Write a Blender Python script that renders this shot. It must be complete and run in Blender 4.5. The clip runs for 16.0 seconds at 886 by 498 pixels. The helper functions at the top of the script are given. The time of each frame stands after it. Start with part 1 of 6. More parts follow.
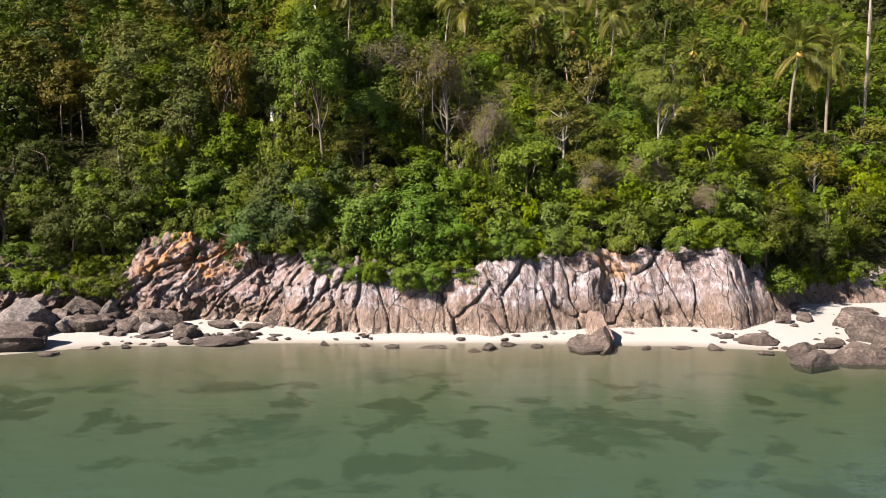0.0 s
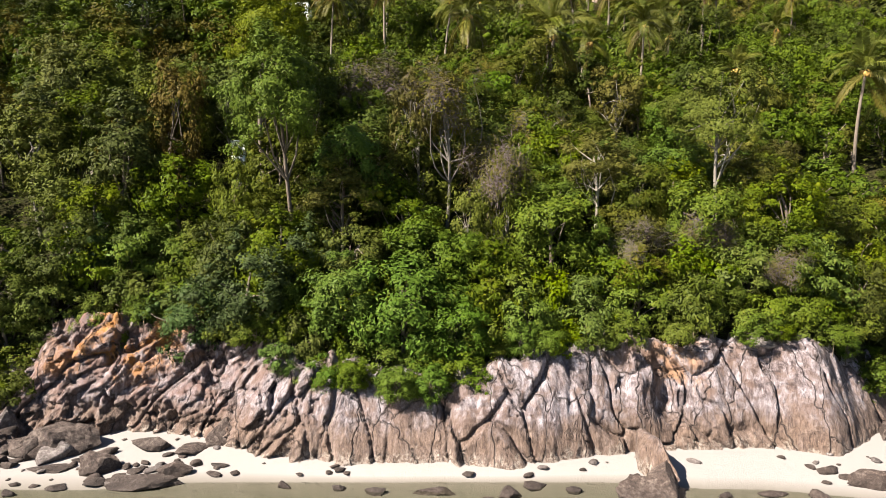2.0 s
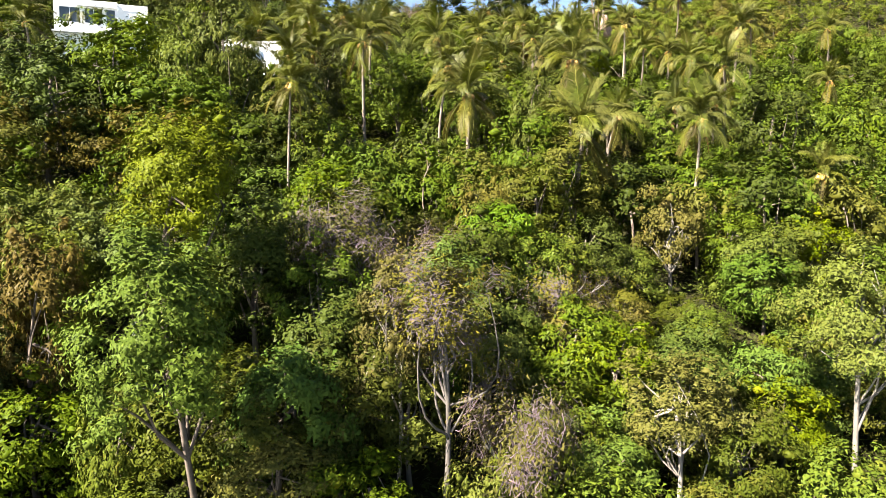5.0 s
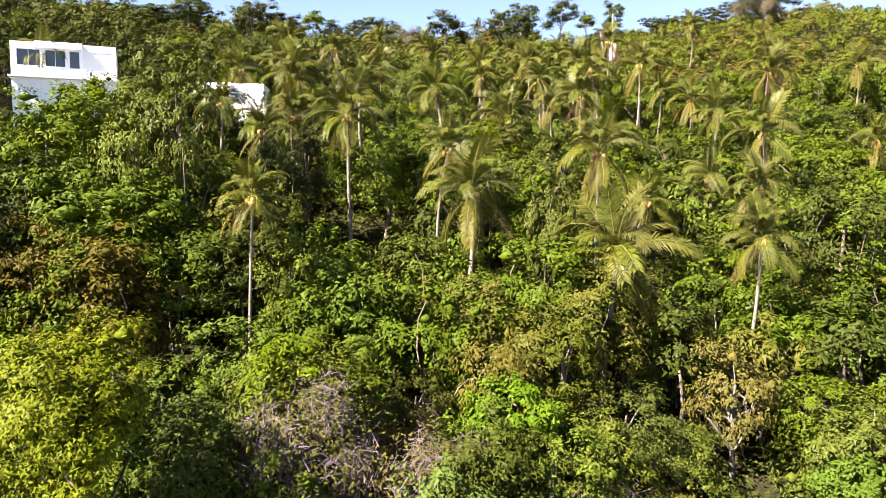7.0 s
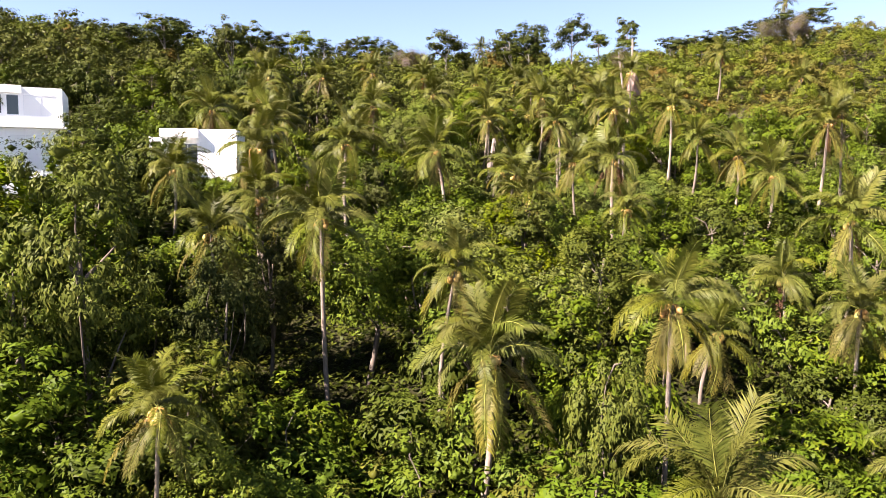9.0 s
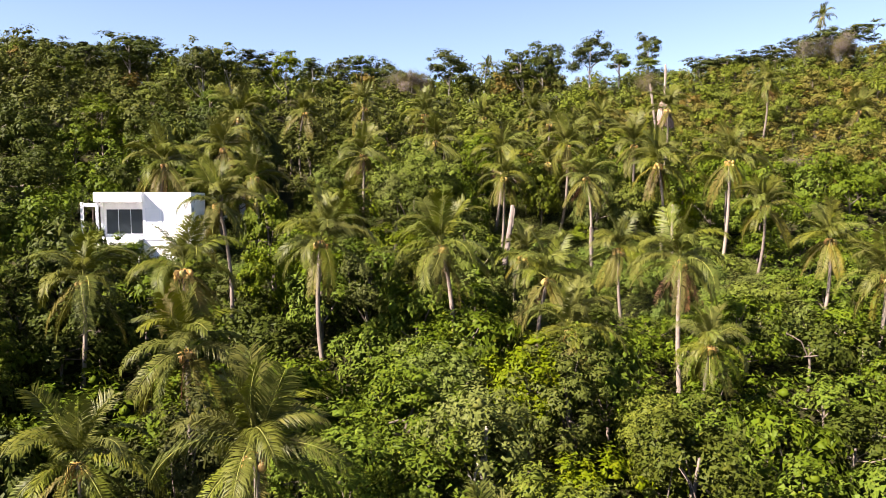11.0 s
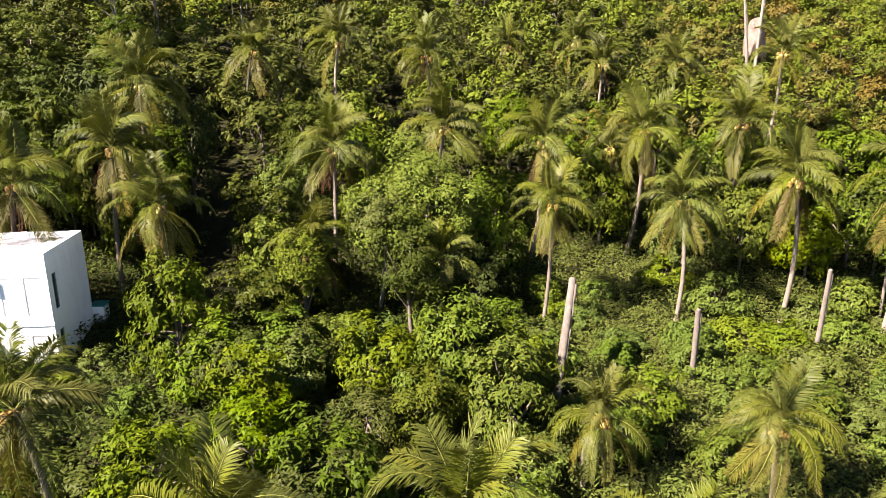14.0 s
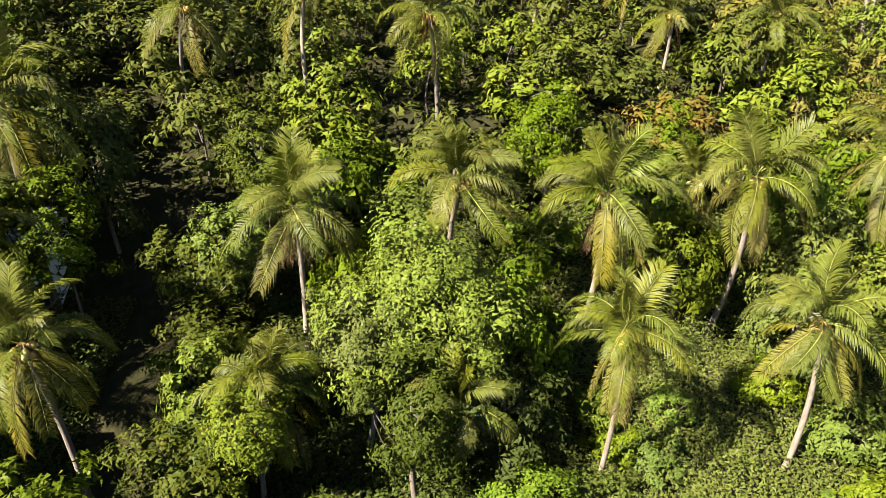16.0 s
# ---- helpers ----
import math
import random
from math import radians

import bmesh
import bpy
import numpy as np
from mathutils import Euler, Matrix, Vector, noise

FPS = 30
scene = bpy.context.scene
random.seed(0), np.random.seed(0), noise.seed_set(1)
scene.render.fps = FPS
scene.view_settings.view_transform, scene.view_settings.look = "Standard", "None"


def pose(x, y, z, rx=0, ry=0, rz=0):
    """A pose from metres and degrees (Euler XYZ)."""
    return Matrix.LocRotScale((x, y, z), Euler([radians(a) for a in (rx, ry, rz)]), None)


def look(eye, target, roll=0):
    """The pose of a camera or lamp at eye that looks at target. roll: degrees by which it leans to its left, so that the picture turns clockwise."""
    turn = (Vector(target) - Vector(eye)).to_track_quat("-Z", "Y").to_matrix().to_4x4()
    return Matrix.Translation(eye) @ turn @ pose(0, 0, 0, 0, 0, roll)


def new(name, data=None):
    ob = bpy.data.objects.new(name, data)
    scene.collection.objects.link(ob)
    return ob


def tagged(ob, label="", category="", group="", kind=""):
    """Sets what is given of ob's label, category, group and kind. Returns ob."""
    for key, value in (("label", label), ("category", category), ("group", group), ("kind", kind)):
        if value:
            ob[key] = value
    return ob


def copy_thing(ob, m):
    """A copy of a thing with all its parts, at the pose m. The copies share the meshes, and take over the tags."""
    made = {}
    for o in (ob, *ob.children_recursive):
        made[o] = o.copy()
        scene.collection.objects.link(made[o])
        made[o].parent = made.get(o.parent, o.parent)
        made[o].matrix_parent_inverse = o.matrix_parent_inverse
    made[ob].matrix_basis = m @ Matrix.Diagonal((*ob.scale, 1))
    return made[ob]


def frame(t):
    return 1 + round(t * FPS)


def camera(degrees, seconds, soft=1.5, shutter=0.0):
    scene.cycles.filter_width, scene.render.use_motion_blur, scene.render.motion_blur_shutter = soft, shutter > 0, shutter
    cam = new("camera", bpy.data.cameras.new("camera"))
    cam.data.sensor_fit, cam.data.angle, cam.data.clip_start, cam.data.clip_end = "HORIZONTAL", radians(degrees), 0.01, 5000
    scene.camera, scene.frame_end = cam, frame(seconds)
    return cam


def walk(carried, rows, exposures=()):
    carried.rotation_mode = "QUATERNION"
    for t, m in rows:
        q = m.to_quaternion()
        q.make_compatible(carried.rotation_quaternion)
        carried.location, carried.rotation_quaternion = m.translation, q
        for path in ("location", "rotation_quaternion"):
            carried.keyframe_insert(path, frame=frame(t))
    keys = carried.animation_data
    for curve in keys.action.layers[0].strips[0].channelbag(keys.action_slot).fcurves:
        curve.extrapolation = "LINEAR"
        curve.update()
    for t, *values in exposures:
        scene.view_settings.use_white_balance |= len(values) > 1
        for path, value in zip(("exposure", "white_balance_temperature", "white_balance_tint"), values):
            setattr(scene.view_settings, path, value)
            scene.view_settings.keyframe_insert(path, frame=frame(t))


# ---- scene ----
cam = camera(63.8, 16.0, soft=0.45)
METRES, EYE, TILT, LEAN, TURN = 120.0, 8.0, -4.0, 0.0, 0.0
ROWS = [
    (0.0, 0.0, 0.0, 0.0, -0.0, -0.0, -0.0),
    (0.5, -0.0002, 0.0211, 0.006, -0.06, 0.0, 0.01),
    (1.0, -0.0007, 0.0435, 0.0139, -0.11, -0.04, -0.03),
    (1.5, -0.0011, 0.0649, 0.0241, -0.16, -0.04, -0.02),
    (2.0, -0.0018, 0.0874, 0.0359, -0.25, -0.02, -0.0),
    (2.5, -0.0022, 0.1088, 0.0479, -0.32, -0.05, 0.12),
    (3.0, -0.0022, 0.1305, 0.0616, -0.4, -0.14, 0.21),
    (3.5, -0.002, 0.1501, 0.0757, -0.46, -0.21, 0.32),
    (4.0, -0.002, 0.1695, 0.0915, -0.57, -0.24, 0.38),
    (4.5, -0.0014, 0.1875, 0.1068, -0.62, -0.23, 0.42),
    (5.0, -0.0011, 0.2056, 0.1233, -0.69, -0.21, 0.44),
    (7.5, -0.0003, 0.3002, 0.2017, -0.89, -0.01, 0.47),
    (8.0, -0.0004, 0.3252, 0.2179, -0.93, -0.02, 0.45),
    (8.5, -0.0005, 0.3516, 0.2335, -0.96, 0.0, 0.38),
    (9.0, -0.001, 0.381, 0.2507, -0.98, 0.02, 0.33),
    (11.5, -0.0038, 0.541, 0.335, -1.06, -0.02, 0.21),
    (12.0, -0.0045, 0.5752, 0.3529, -1.02, -0.04, 0.26),
    (12.5, -0.0047, 0.6082, 0.3697, -1.0, -0.3, 0.27),
    (13.0, -0.0044, 0.6432, 0.3873, -0.96, -4.11, 0.32),
    (13.5, -0.0048, 0.6774, 0.4047, -0.99, -7.73, 0.28),
    (14.0, -0.0051, 0.7139, 0.4224, -1.02, -11.62, 0.28),
    (14.5, -0.0056, 0.7494, 0.4403, -1.06, -15.14, 0.31),
    (15.0, -0.0065, 0.7879, 0.4582, -1.09, -18.39, 0.37),
    (15.5, -0.0071, 0.825, 0.4752, -1.08, -21.44, 0.5),
    (16.0, -0.0077, 0.8637, 0.4929, -1.14, -24.2, 0.52),
]
EXPOSURES = [(0.0, 2.39, 6500, 16), (1.0, 2.37, 6500, 15), (2.0, 2.37, 6500, 14), (2.6, 2.42, 6500, 8), (3.0, 2.94, 6500, 7), (3.5, 3.13, 6500, 9), (4.5, 3.21, 6500, 13), (5.0, 3.25, 6450, 15), (8.0, 3.27, 6480, 28), (9.0, 3.12, 6480, 29), (11.5, 2.75, 6350, 24), (12.5, 2.50, 6250, 20), (13.5, 2.80, 6450, 27), (14.0, 2.95, 6480, 21), (16.0, 3.06, 6500, 12)]
walk(cam, [(t, pose(0, 0, EYE, TILT, LEAN, TURN) @ pose(METRES * x, METRES * y, METRES * z, 90 + pitch, roll, yaw)) for t, x, y, z, yaw, pitch, roll in ROWS], EXPOSURES)

# ---- world, sun ----
SUN_ELEV, SUN_AZ = 44.0, 240.0          # height and compass bearing (y is north) from which the sun shines
world = bpy.data.worlds.new("sky")
scene.world = world
world.use_nodes = True
wn = world.node_tree.nodes
wl = world.node_tree.links
sky = wn.new("ShaderNodeTexSky")
sky.sky_type = "NISHITA"
sky.sun_disc = False
sky.sun_elevation = radians(SUN_ELEV)
sky.sun_rotation = radians(SUN_AZ)
sky.air_density, sky.dust_density, sky.ozone_density = 1.0, 0.1, 1.6
wn["Background"].inputs[1].default_value = 0.030
wl.new(sky.outputs[0], wn["Background"].inputs[0])
sun_data = bpy.data.lights.new("sun", "SUN")
sun_data.energy, sun_data.angle, sun_data.color = 5.0, radians(0.5), (1.0, 0.92, 0.79)
sun = new("sun", sun_data)
az, el = radians(SUN_AZ), radians(SUN_ELEV)
sun_dir = Vector((math.sin(az) * math.cos(el), math.cos(az) * math.cos(el), math.sin(el)))
sun.matrix_world = look(Vector((0, 60, 40)) + sun_dir * 60, (0, 60, 40))

# ---- materials ----


class Nodes:
    """A small hand for node trees."""

    def __init__(self, name):
        self.mat = bpy.data.materials.new(name)
        self.mat.use_nodes = True
        self.tree = self.mat.node_tree
        self.bsdf = self.tree.nodes["Principled BSDF"]
        self.out = self.tree.nodes["Material Output"]

    def add(self, kind, **values):
        n = self.tree.nodes.new("ShaderNode" + kind)
        for key, value in values.items():
            n.inputs[key].default_value = value
        return n

    def link(self, a, b):
        self.tree.links.new(a, b)

    def coords(self, scale=(1, 1, 1), rot=(0, 0, 0), world_space=False):
        if world_space:
            source = self.add("NewGeometry").outputs["Position"]
        else:
            source = self.add("TexCoord").outputs["Object"]
        m = self.add("Mapping")
        m.inputs["Scale"].default_value = scale
        m.inputs["Rotation"].default_value = [radians(a) for a in rot]
        self.link(source, m.inputs[0])
        return m.outputs[0]

    def noise(self, at, scale, detail=4.0, rough=0.55, warp=0.0):
        n = self.add("TexNoise", Scale=scale, Detail=detail, Roughness=rough, Distortion=warp)
        self.link(at, n.inputs["Vector"])
        return n.outputs["Fac"]

    def ramp(self, fac, stops):
        n = self.add("ValToRGB")
        e = n.color_ramp.elements
        while len(e) < len(stops):
            e.new(0.5)
        for i, (p, c) in enumerate(stops):
            e[i].position = p
            e[i].color = (*c, 1) if len(c) == 3 else c
        self.link(fac, n.inputs[0])
        return n.outputs[0]

    def mix(self, fac, a, b, mode="MIX"):
        n = self.tree.nodes.new("ShaderNodeMix")
        n.data_type, n.blend_type = "RGBA", mode
        for value, slot in ((fac, 0), (a, 6), (b, 7)):
            if hasattr(value, "is_output"):
                self.link(value, n.inputs[slot])
            elif slot == 0:
                n.inputs[0].default_value = value
            else:
                n.inputs[slot].default_value = (*value, 1)
        return n.outputs[2]

    def math(self, op, a, b=0.0, clamp=False):
        n = self.tree.nodes.new("ShaderNodeMath")
        n.operation, n.use_clamp = op, clamp
        for i, value in enumerate((a, b)):
            if hasattr(value, "is_output"):
                self.link(value, n.inputs[i])
            else:
                n.inputs[i].default_value = value
        return n.outputs[0]

    def bump(self, height, strength=0.4, distance=0.05):
        n = self.add("Bump", Strength=strength, Distance=distance)
        self.link(height, n.inputs["Height"])
        self.link(n.outputs[0], self.bsdf.inputs["Normal"])
        return n

    def done(self, color=None, rough=0.8, spec=0.3):
        if color is not None:
            if hasattr(color, "is_output"):
                self.link(color, self.bsdf.inputs["Base Color"])
            else:
                self.bsdf.inputs["Base Color"].default_value = (*color, 1)
        self.bsdf.inputs["Roughness"].default_value = rough
        self.bsdf.inputs["Specular IOR Level"].default_value = spec
        return self.mat


def leaf_material(name, dark, mid, light, tint, rough=0.5, through_light=0.05, spread=0.22, rich=0.88, gloss=0.03):
    """Leaves: each leaf and each plant has its own shade; some light comes through."""
    dark, mid, light, tint = [(0.476 * r, 0.402 * g, 0.50 * b) for r, g, b in (dark, mid, light, tint)]
    n = Nodes(name)
    geo = n.add("NewGeometry").outputs["Random Per Island"]
    ob = n.add("ObjectInfo").outputs["Random"]
    base = n.ramp(geo, [(0.0, dark), (0.45, mid), (0.9, light), (1.0, tint)])
    base = n.mix(0.68, base, mid)
    hsv = n.add("HueSaturation")
    n.link(n.math("ADD", n.math("MULTIPLY", ob, 0.03), 0.49), hsv.inputs["Hue"])
    n.link(n.math("ADD", n.math("MULTIPLY", n.math("FRACT", n.math("MULTIPLY", ob, 7.3)), 2 * spread), 1.0 - spread), hsv.inputs["Value"])
    n.link(n.math("ADD", n.math("MULTIPLY", n.math("FRACT", n.math("MULTIPLY", ob, 3.7)), 0.18), rich), hsv.inputs["Saturation"])
    at = n.coords(world_space=True)
    patch = n.noise(at, 0.32, 3, 0.5)
    base = n.mix(n.math("MULTIPLY", n.ramp(patch, [(0.46, (0, 0, 0)), (0.64, (1, 1, 1))]), 0.25), base, tuple(0.6 * v for v in mid))
    n.link(base, hsv.inputs["Color"])
    mat = n.done(hsv.outputs[0], rough, gloss)
    tr = n.add("BsdfTranslucent")
    n.link(n.mix(1.0, hsv.outputs[0], (0.95, 1.0, 0.45), "MULTIPLY"), tr.inputs[0])
    mx = n.add("MixShader")
    mx.inputs[0].default_value = through_light
    n.link(n.bsdf.outputs[0], mx.inputs[1])
    n.link(tr.outputs[0], mx.inputs[2])
    n.link(mx.outputs[0], n.out.inputs[0])
    return mat


def bark_material(name, dark, light, scale=6.0):
    dark, light = [tuple(0.82 * v for v in c) for c in (dark, light)]
    n = Nodes(name)
    at = n.coords((1, 1, 0.35))
    f = n.noise(at, scale, 6, 0.65)
    g = n.noise(at, scale * 0.25, 3)
    ob = n.add("ObjectInfo").outputs["Random"]
    c = n.mix(n.math("MULTIPLY", g, 0.6), n.ramp(f, [(0.3, dark), (0.7, light)]), tuple(0.75 * v for v in dark))
    hsv = n.add("HueSaturation")
    n.link(n.math("ADD", n.math("MULTIPLY", ob, 0.6), 0.7), hsv.inputs["Value"])
    n.link(c, hsv.inputs["Color"])
    n.bump(f, 0.6, 0.03)
    return n.done(hsv.outputs[0], 0.9, 0.2)


M_LEAF_MID = leaf_material("leaf_mid_green", (0.038, 0.070, 0.0036), (0.089, 0.144, 0.0060), (0.159, 0.214, 0.0096), (0.267, 0.264, 0.0168))
M_LEAF_DARK = leaf_material("leaf_dark_green", (0.026, 0.044, 0.0060), (0.060, 0.088, 0.0090), (0.084, 0.105, 0.0110), (0.145, 0.148, 0.0170))
M_LEAF_BRIGHT = leaf_material("leaf_bright_green", (0.046, 0.096, 0.007), (0.086, 0.160, 0.011), (0.140, 0.215, 0.016), (0.22, 0.26, 0.022), spread=0.12)
M_LEAF_YELLOW = leaf_material("leaf_yellow_green", (0.060, 0.098, 0.0060), (0.108, 0.160, 0.0105), (0.165, 0.215, 0.0150), (0.24, 0.26, 0.022), spread=0.15)
M_LEAF_LIME = leaf_material("leaf_lime_green", (0.056, 0.088, 0.0080), (0.104, 0.152, 0.0140), (0.165, 0.207, 0.0220), (0.24, 0.25, 0.0330), spread=0.08)
M_LEAF_GOLD = leaf_material("leaf_golden_green", (0.066, 0.110, 0.007), (0.118, 0.182, 0.012), (0.175, 0.232, 0.017), (0.24, 0.27, 0.024), spread=0.03, rich=1.0)
M_LEAF_FRESH = leaf_material("leaf_fresh_green", (0.050, 0.096, 0.010), (0.096, 0.168, 0.018), (0.150, 0.225, 0.026), (0.22, 0.28, 0.036), spread=0.03, rich=0.92)
M_LEAF_BLUE = leaf_material("leaf_blue_green", (0.025, 0.055, 0.0120), (0.051, 0.098, 0.0192), (0.091, 0.144, 0.0288), (0.152, 0.192, 0.0420), spread=0.15)
M_LEAF_OLIVE = leaf_material("leaf_olive", (0.066, 0.078, 0.009), (0.115, 0.130, 0.015), (0.175, 0.172, 0.024), (0.23, 0.19, 0.04))
M_LEAF_BROWN = leaf_material("leaf_bronze", (0.060, 0.058, 0.006), (0.108, 0.094, 0.010), (0.155, 0.128, 0.015), (0.21, 0.15, 0.025))
M_LEAF_DRY = leaf_material("twig_grey", (0.105, 0.094, 0.082), (0.175, 0.158, 0.138), (0.25, 0.228, 0.20), (0.33, 0.30, 0.26), 0.85, 0.1)
M_LEAF_CARPET = leaf_material("leaf_undergrowth", (0.036, 0.066, 0.0036), (0.076, 0.126, 0.0060), (0.137, 0.186, 0.0096), (0.229, 0.228, 0.0168))
M_LEAF_VINE = leaf_material("leaf_vine", (0.055, 0.098, 0.0070), (0.100, 0.160, 0.0120), (0.160, 0.215, 0.0180), (0.25, 0.26, 0.0280), spread=0.15)
M_LEAF_CREEPER = leaf_material("leaf_creeper", (0.060, 0.112, 0.008), (0.110, 0.182, 0.014), (0.165, 0.235, 0.020), (0.24, 0.28, 0.030), spread=0.04)
M_PALM = leaf_material("palm_leaflet", (0.060, 0.089, 0.009), (0.118, 0.153, 0.015), (0.188, 0.217, 0.023), (0.29, 0.275, 0.034), 0.42, 0.14, 0.16, gloss=0.07)
M_PALM_OLD = leaf_material("palm_leaflet_old", (0.095, 0.105, 0.013), (0.155, 0.158, 0.020), (0.215, 0.205, 0.030), (0.29, 0.25, 0.048), 0.45, 0.16, 0.15, gloss=0.07)
M_PALM_DEAD = leaf_material("palm_leaflet_dead", (0.10, 0.050, 0.022), (0.17, 0.088, 0.040), (0.25, 0.140, 0.068), (0.33, 0.21, 0.11), 0.8, 0.1, 0.2)
M_RACHIS = bark_material("palm_rib", (0.105, 0.115, 0.020), (0.185, 0.185, 0.036))
M_BARK = bark_material("bark_brown", (0.075, 0.058, 0.045), (0.17, 0.14, 0.11))
M_BARK_PALE = bark_material("bark_pale", (0.12, 0.105, 0.084), (0.26, 0.235, 0.20))
M_BARK_GREY = bark_material("bark_grey", (0.09, 0.08, 0.068), (0.19, 0.172, 0.15))
M_PALM_BARK = bark_material("palm_bark", (0.10, 0.078, 0.058), (0.24, 0.20, 0.16), 9.0)
M_SNAG = bark_material("dead_wood", (0.11, 0.085, 0.066), (0.25, 0.215, 0.18))


def coconut_material():
    n = Nodes("coconut_husk")
    ob = n.add("ObjectInfo").outputs["Random"]
    c = n.ramp(ob, [(0.0, (0.26, 0.12, 0.025)), (0.5, (0.36, 0.23, 0.05)), (1.0, (0.26, 0.25, 0.06))])
    f = n.noise(n.coords(), 9.0)
    return n.done(n.mix(n.math("MULTIPLY", f, 0.4), c, (0.12, 0.08, 0.03)), 0.5, 0.4)


def ground_material():
    """Sand below, litter and soil on the slope, one sheet; the soil is darkened for tree shade."""
    n = Nodes("ground_soil_and_sand")
    at = n.coords(world_space=True)
    z = n.add("SeparateXYZ")
    n.link(n.add("NewGeometry").outputs["Position"], z.inputs[0])
    grain = n.noise(at, 14.0, 6, 0.7)
    patch = n.noise(at, 0.55, 5, 0.6, 0.6)
    broad = n.noise(at, 0.13, 4, 0.6, 0.5)
    sand = n.mix(n.math("MULTIPLY", grain, 0.35), (0.192, 0.180, 0.170), (0.150, 0.139, 0.130))
    damp = n.math("MULTIPLY", n.math("SUBTRACT", 0.12, z.outputs[2]), 7.0, True)
    sand = n.mix(n.math("MULTIPLY", damp, 0.8), sand, (0.088, 0.078, 0.059))
    # weed and coral patches on the sea floor
    deep = n.math("MULTIPLY", n.math("SUBTRACT", -0.25, z.outputs[2]), 2.5, True)
    stretched = n.coords((0.8, 1.0, 1.0), world_space=True)
    weed = n.ramp(n.noise(stretched, 0.55, 5, 0.55, 0.25), [(0.53, (0, 0, 0)), (0.60, (1, 1, 1))])
    beds = n.ramp(n.noise(stretched, 0.20, 5, 0.6, 0.3), [(0.56, (0, 0, 0)), (0.64, (1, 1, 1))])
    sand = n.mix(n.math("MULTIPLY", n.math("MULTIPLY", weed, deep), 0.92), sand, (0.040, 0.036, 0.018))
    sand = n.mix(n.math("MULTIPLY", n.math("MULTIPLY", beds, deep), 0.85), sand, (0.035, 0.042, 0.032))
    # soil near black: the deep shade under the trees is put into its colour
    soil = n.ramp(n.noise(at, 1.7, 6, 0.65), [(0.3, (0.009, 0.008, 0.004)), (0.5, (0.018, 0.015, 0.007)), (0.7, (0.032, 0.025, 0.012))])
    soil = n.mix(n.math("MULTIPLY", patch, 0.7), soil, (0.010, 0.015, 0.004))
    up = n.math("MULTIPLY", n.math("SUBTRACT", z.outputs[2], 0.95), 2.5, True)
    n.bump(n.math("ADD", grain, n.math("MULTIPLY", patch, 2.0)), 0.5, 0.06)
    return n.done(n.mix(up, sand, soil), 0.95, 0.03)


def water_material():
    """Shallow green sea: clear enough to see the floor, murky with depth, glossy on top."""
    n = Nodes("sea_water")
    at = n.coords(world_space=True)
    tree = n.tree
    tint = n.add("BsdfTransparent")
    tint.inputs[0].default_value = (0.53, 0.66, 0.53, 1)
    murk = n.add("BsdfDiffuse")
    murk.inputs[0].default_value = (0.026, 0.045, 0.032, 1)
    pos = n.add("SeparateXYZ")
    n.link(n.add("NewGeometry").outputs["Position"], pos.inputs[0])
    depth = n.math("MULTIPLY", n.math("SUBTRACT", 39.3, pos.outputs[1]), 0.055, True)
    n.link(n.ramp(depth, [(0.0, (0.92, 0.93, 0.90)), (0.22, (0.74, 0.78, 0.66)), (0.6, (0.60, 0.73, 0.58)), (1.0, (0.52, 0.69, 0.55))]), tint.inputs[0])
    body = n.add("MixShader")
    n.link(n.math("ADD", n.math("MULTIPLY", depth, 0.40), 0.0), body.inputs[0])
    n.link(tint.outputs[0], body.inputs[1])
    n.link(murk.outputs[0], body.inputs[2])
    gloss = n.add("BsdfGlossy")
    gloss.inputs["Roughness"].default_value = 0.12
    long = n.coords((0.5, 1.6, 1), world_space=True)
    h = n.math("ADD", n.noise(long, 1.1, 5, 0.6, 0.4), n.math("MULTIPLY", n.noise(at, 5.0, 3), 0.35))
    b = n.add("Bump", Strength=0.22, Distance=0.10)
    n.link(h, b.inputs["Height"])
    n.link(b.outputs[0], gloss.inputs["Normal"])
    fr = n.add("Fresnel", IOR=1.33)
    n.link(b.outputs[0], fr.inputs["Normal"])
    top = n.add("MixShader")
    n.link(fr.outputs[0], top.inputs[0])
    n.link(body.outputs[0], top.inputs[1])
    n.link(gloss.outputs[0], top.inputs[2])
    n.link(top.outputs[0], n.out.inputs[0])
    tree.nodes.remove(n.bsdf)
    return n.mat


def crack_lines(n, at, scale, wide):
    """Thin dark joints: 1 on the joint, 0 away from it."""
    v = n.add("TexVoronoi", Scale=scale)
    v.feature = "DISTANCE_TO_EDGE"
    n.link(at, v.inputs["Vector"])
    return n.math("SUBTRACT", 1.0, n.math("MULTIPLY", v.outputs["Distance"], 1.0 / wide, True))


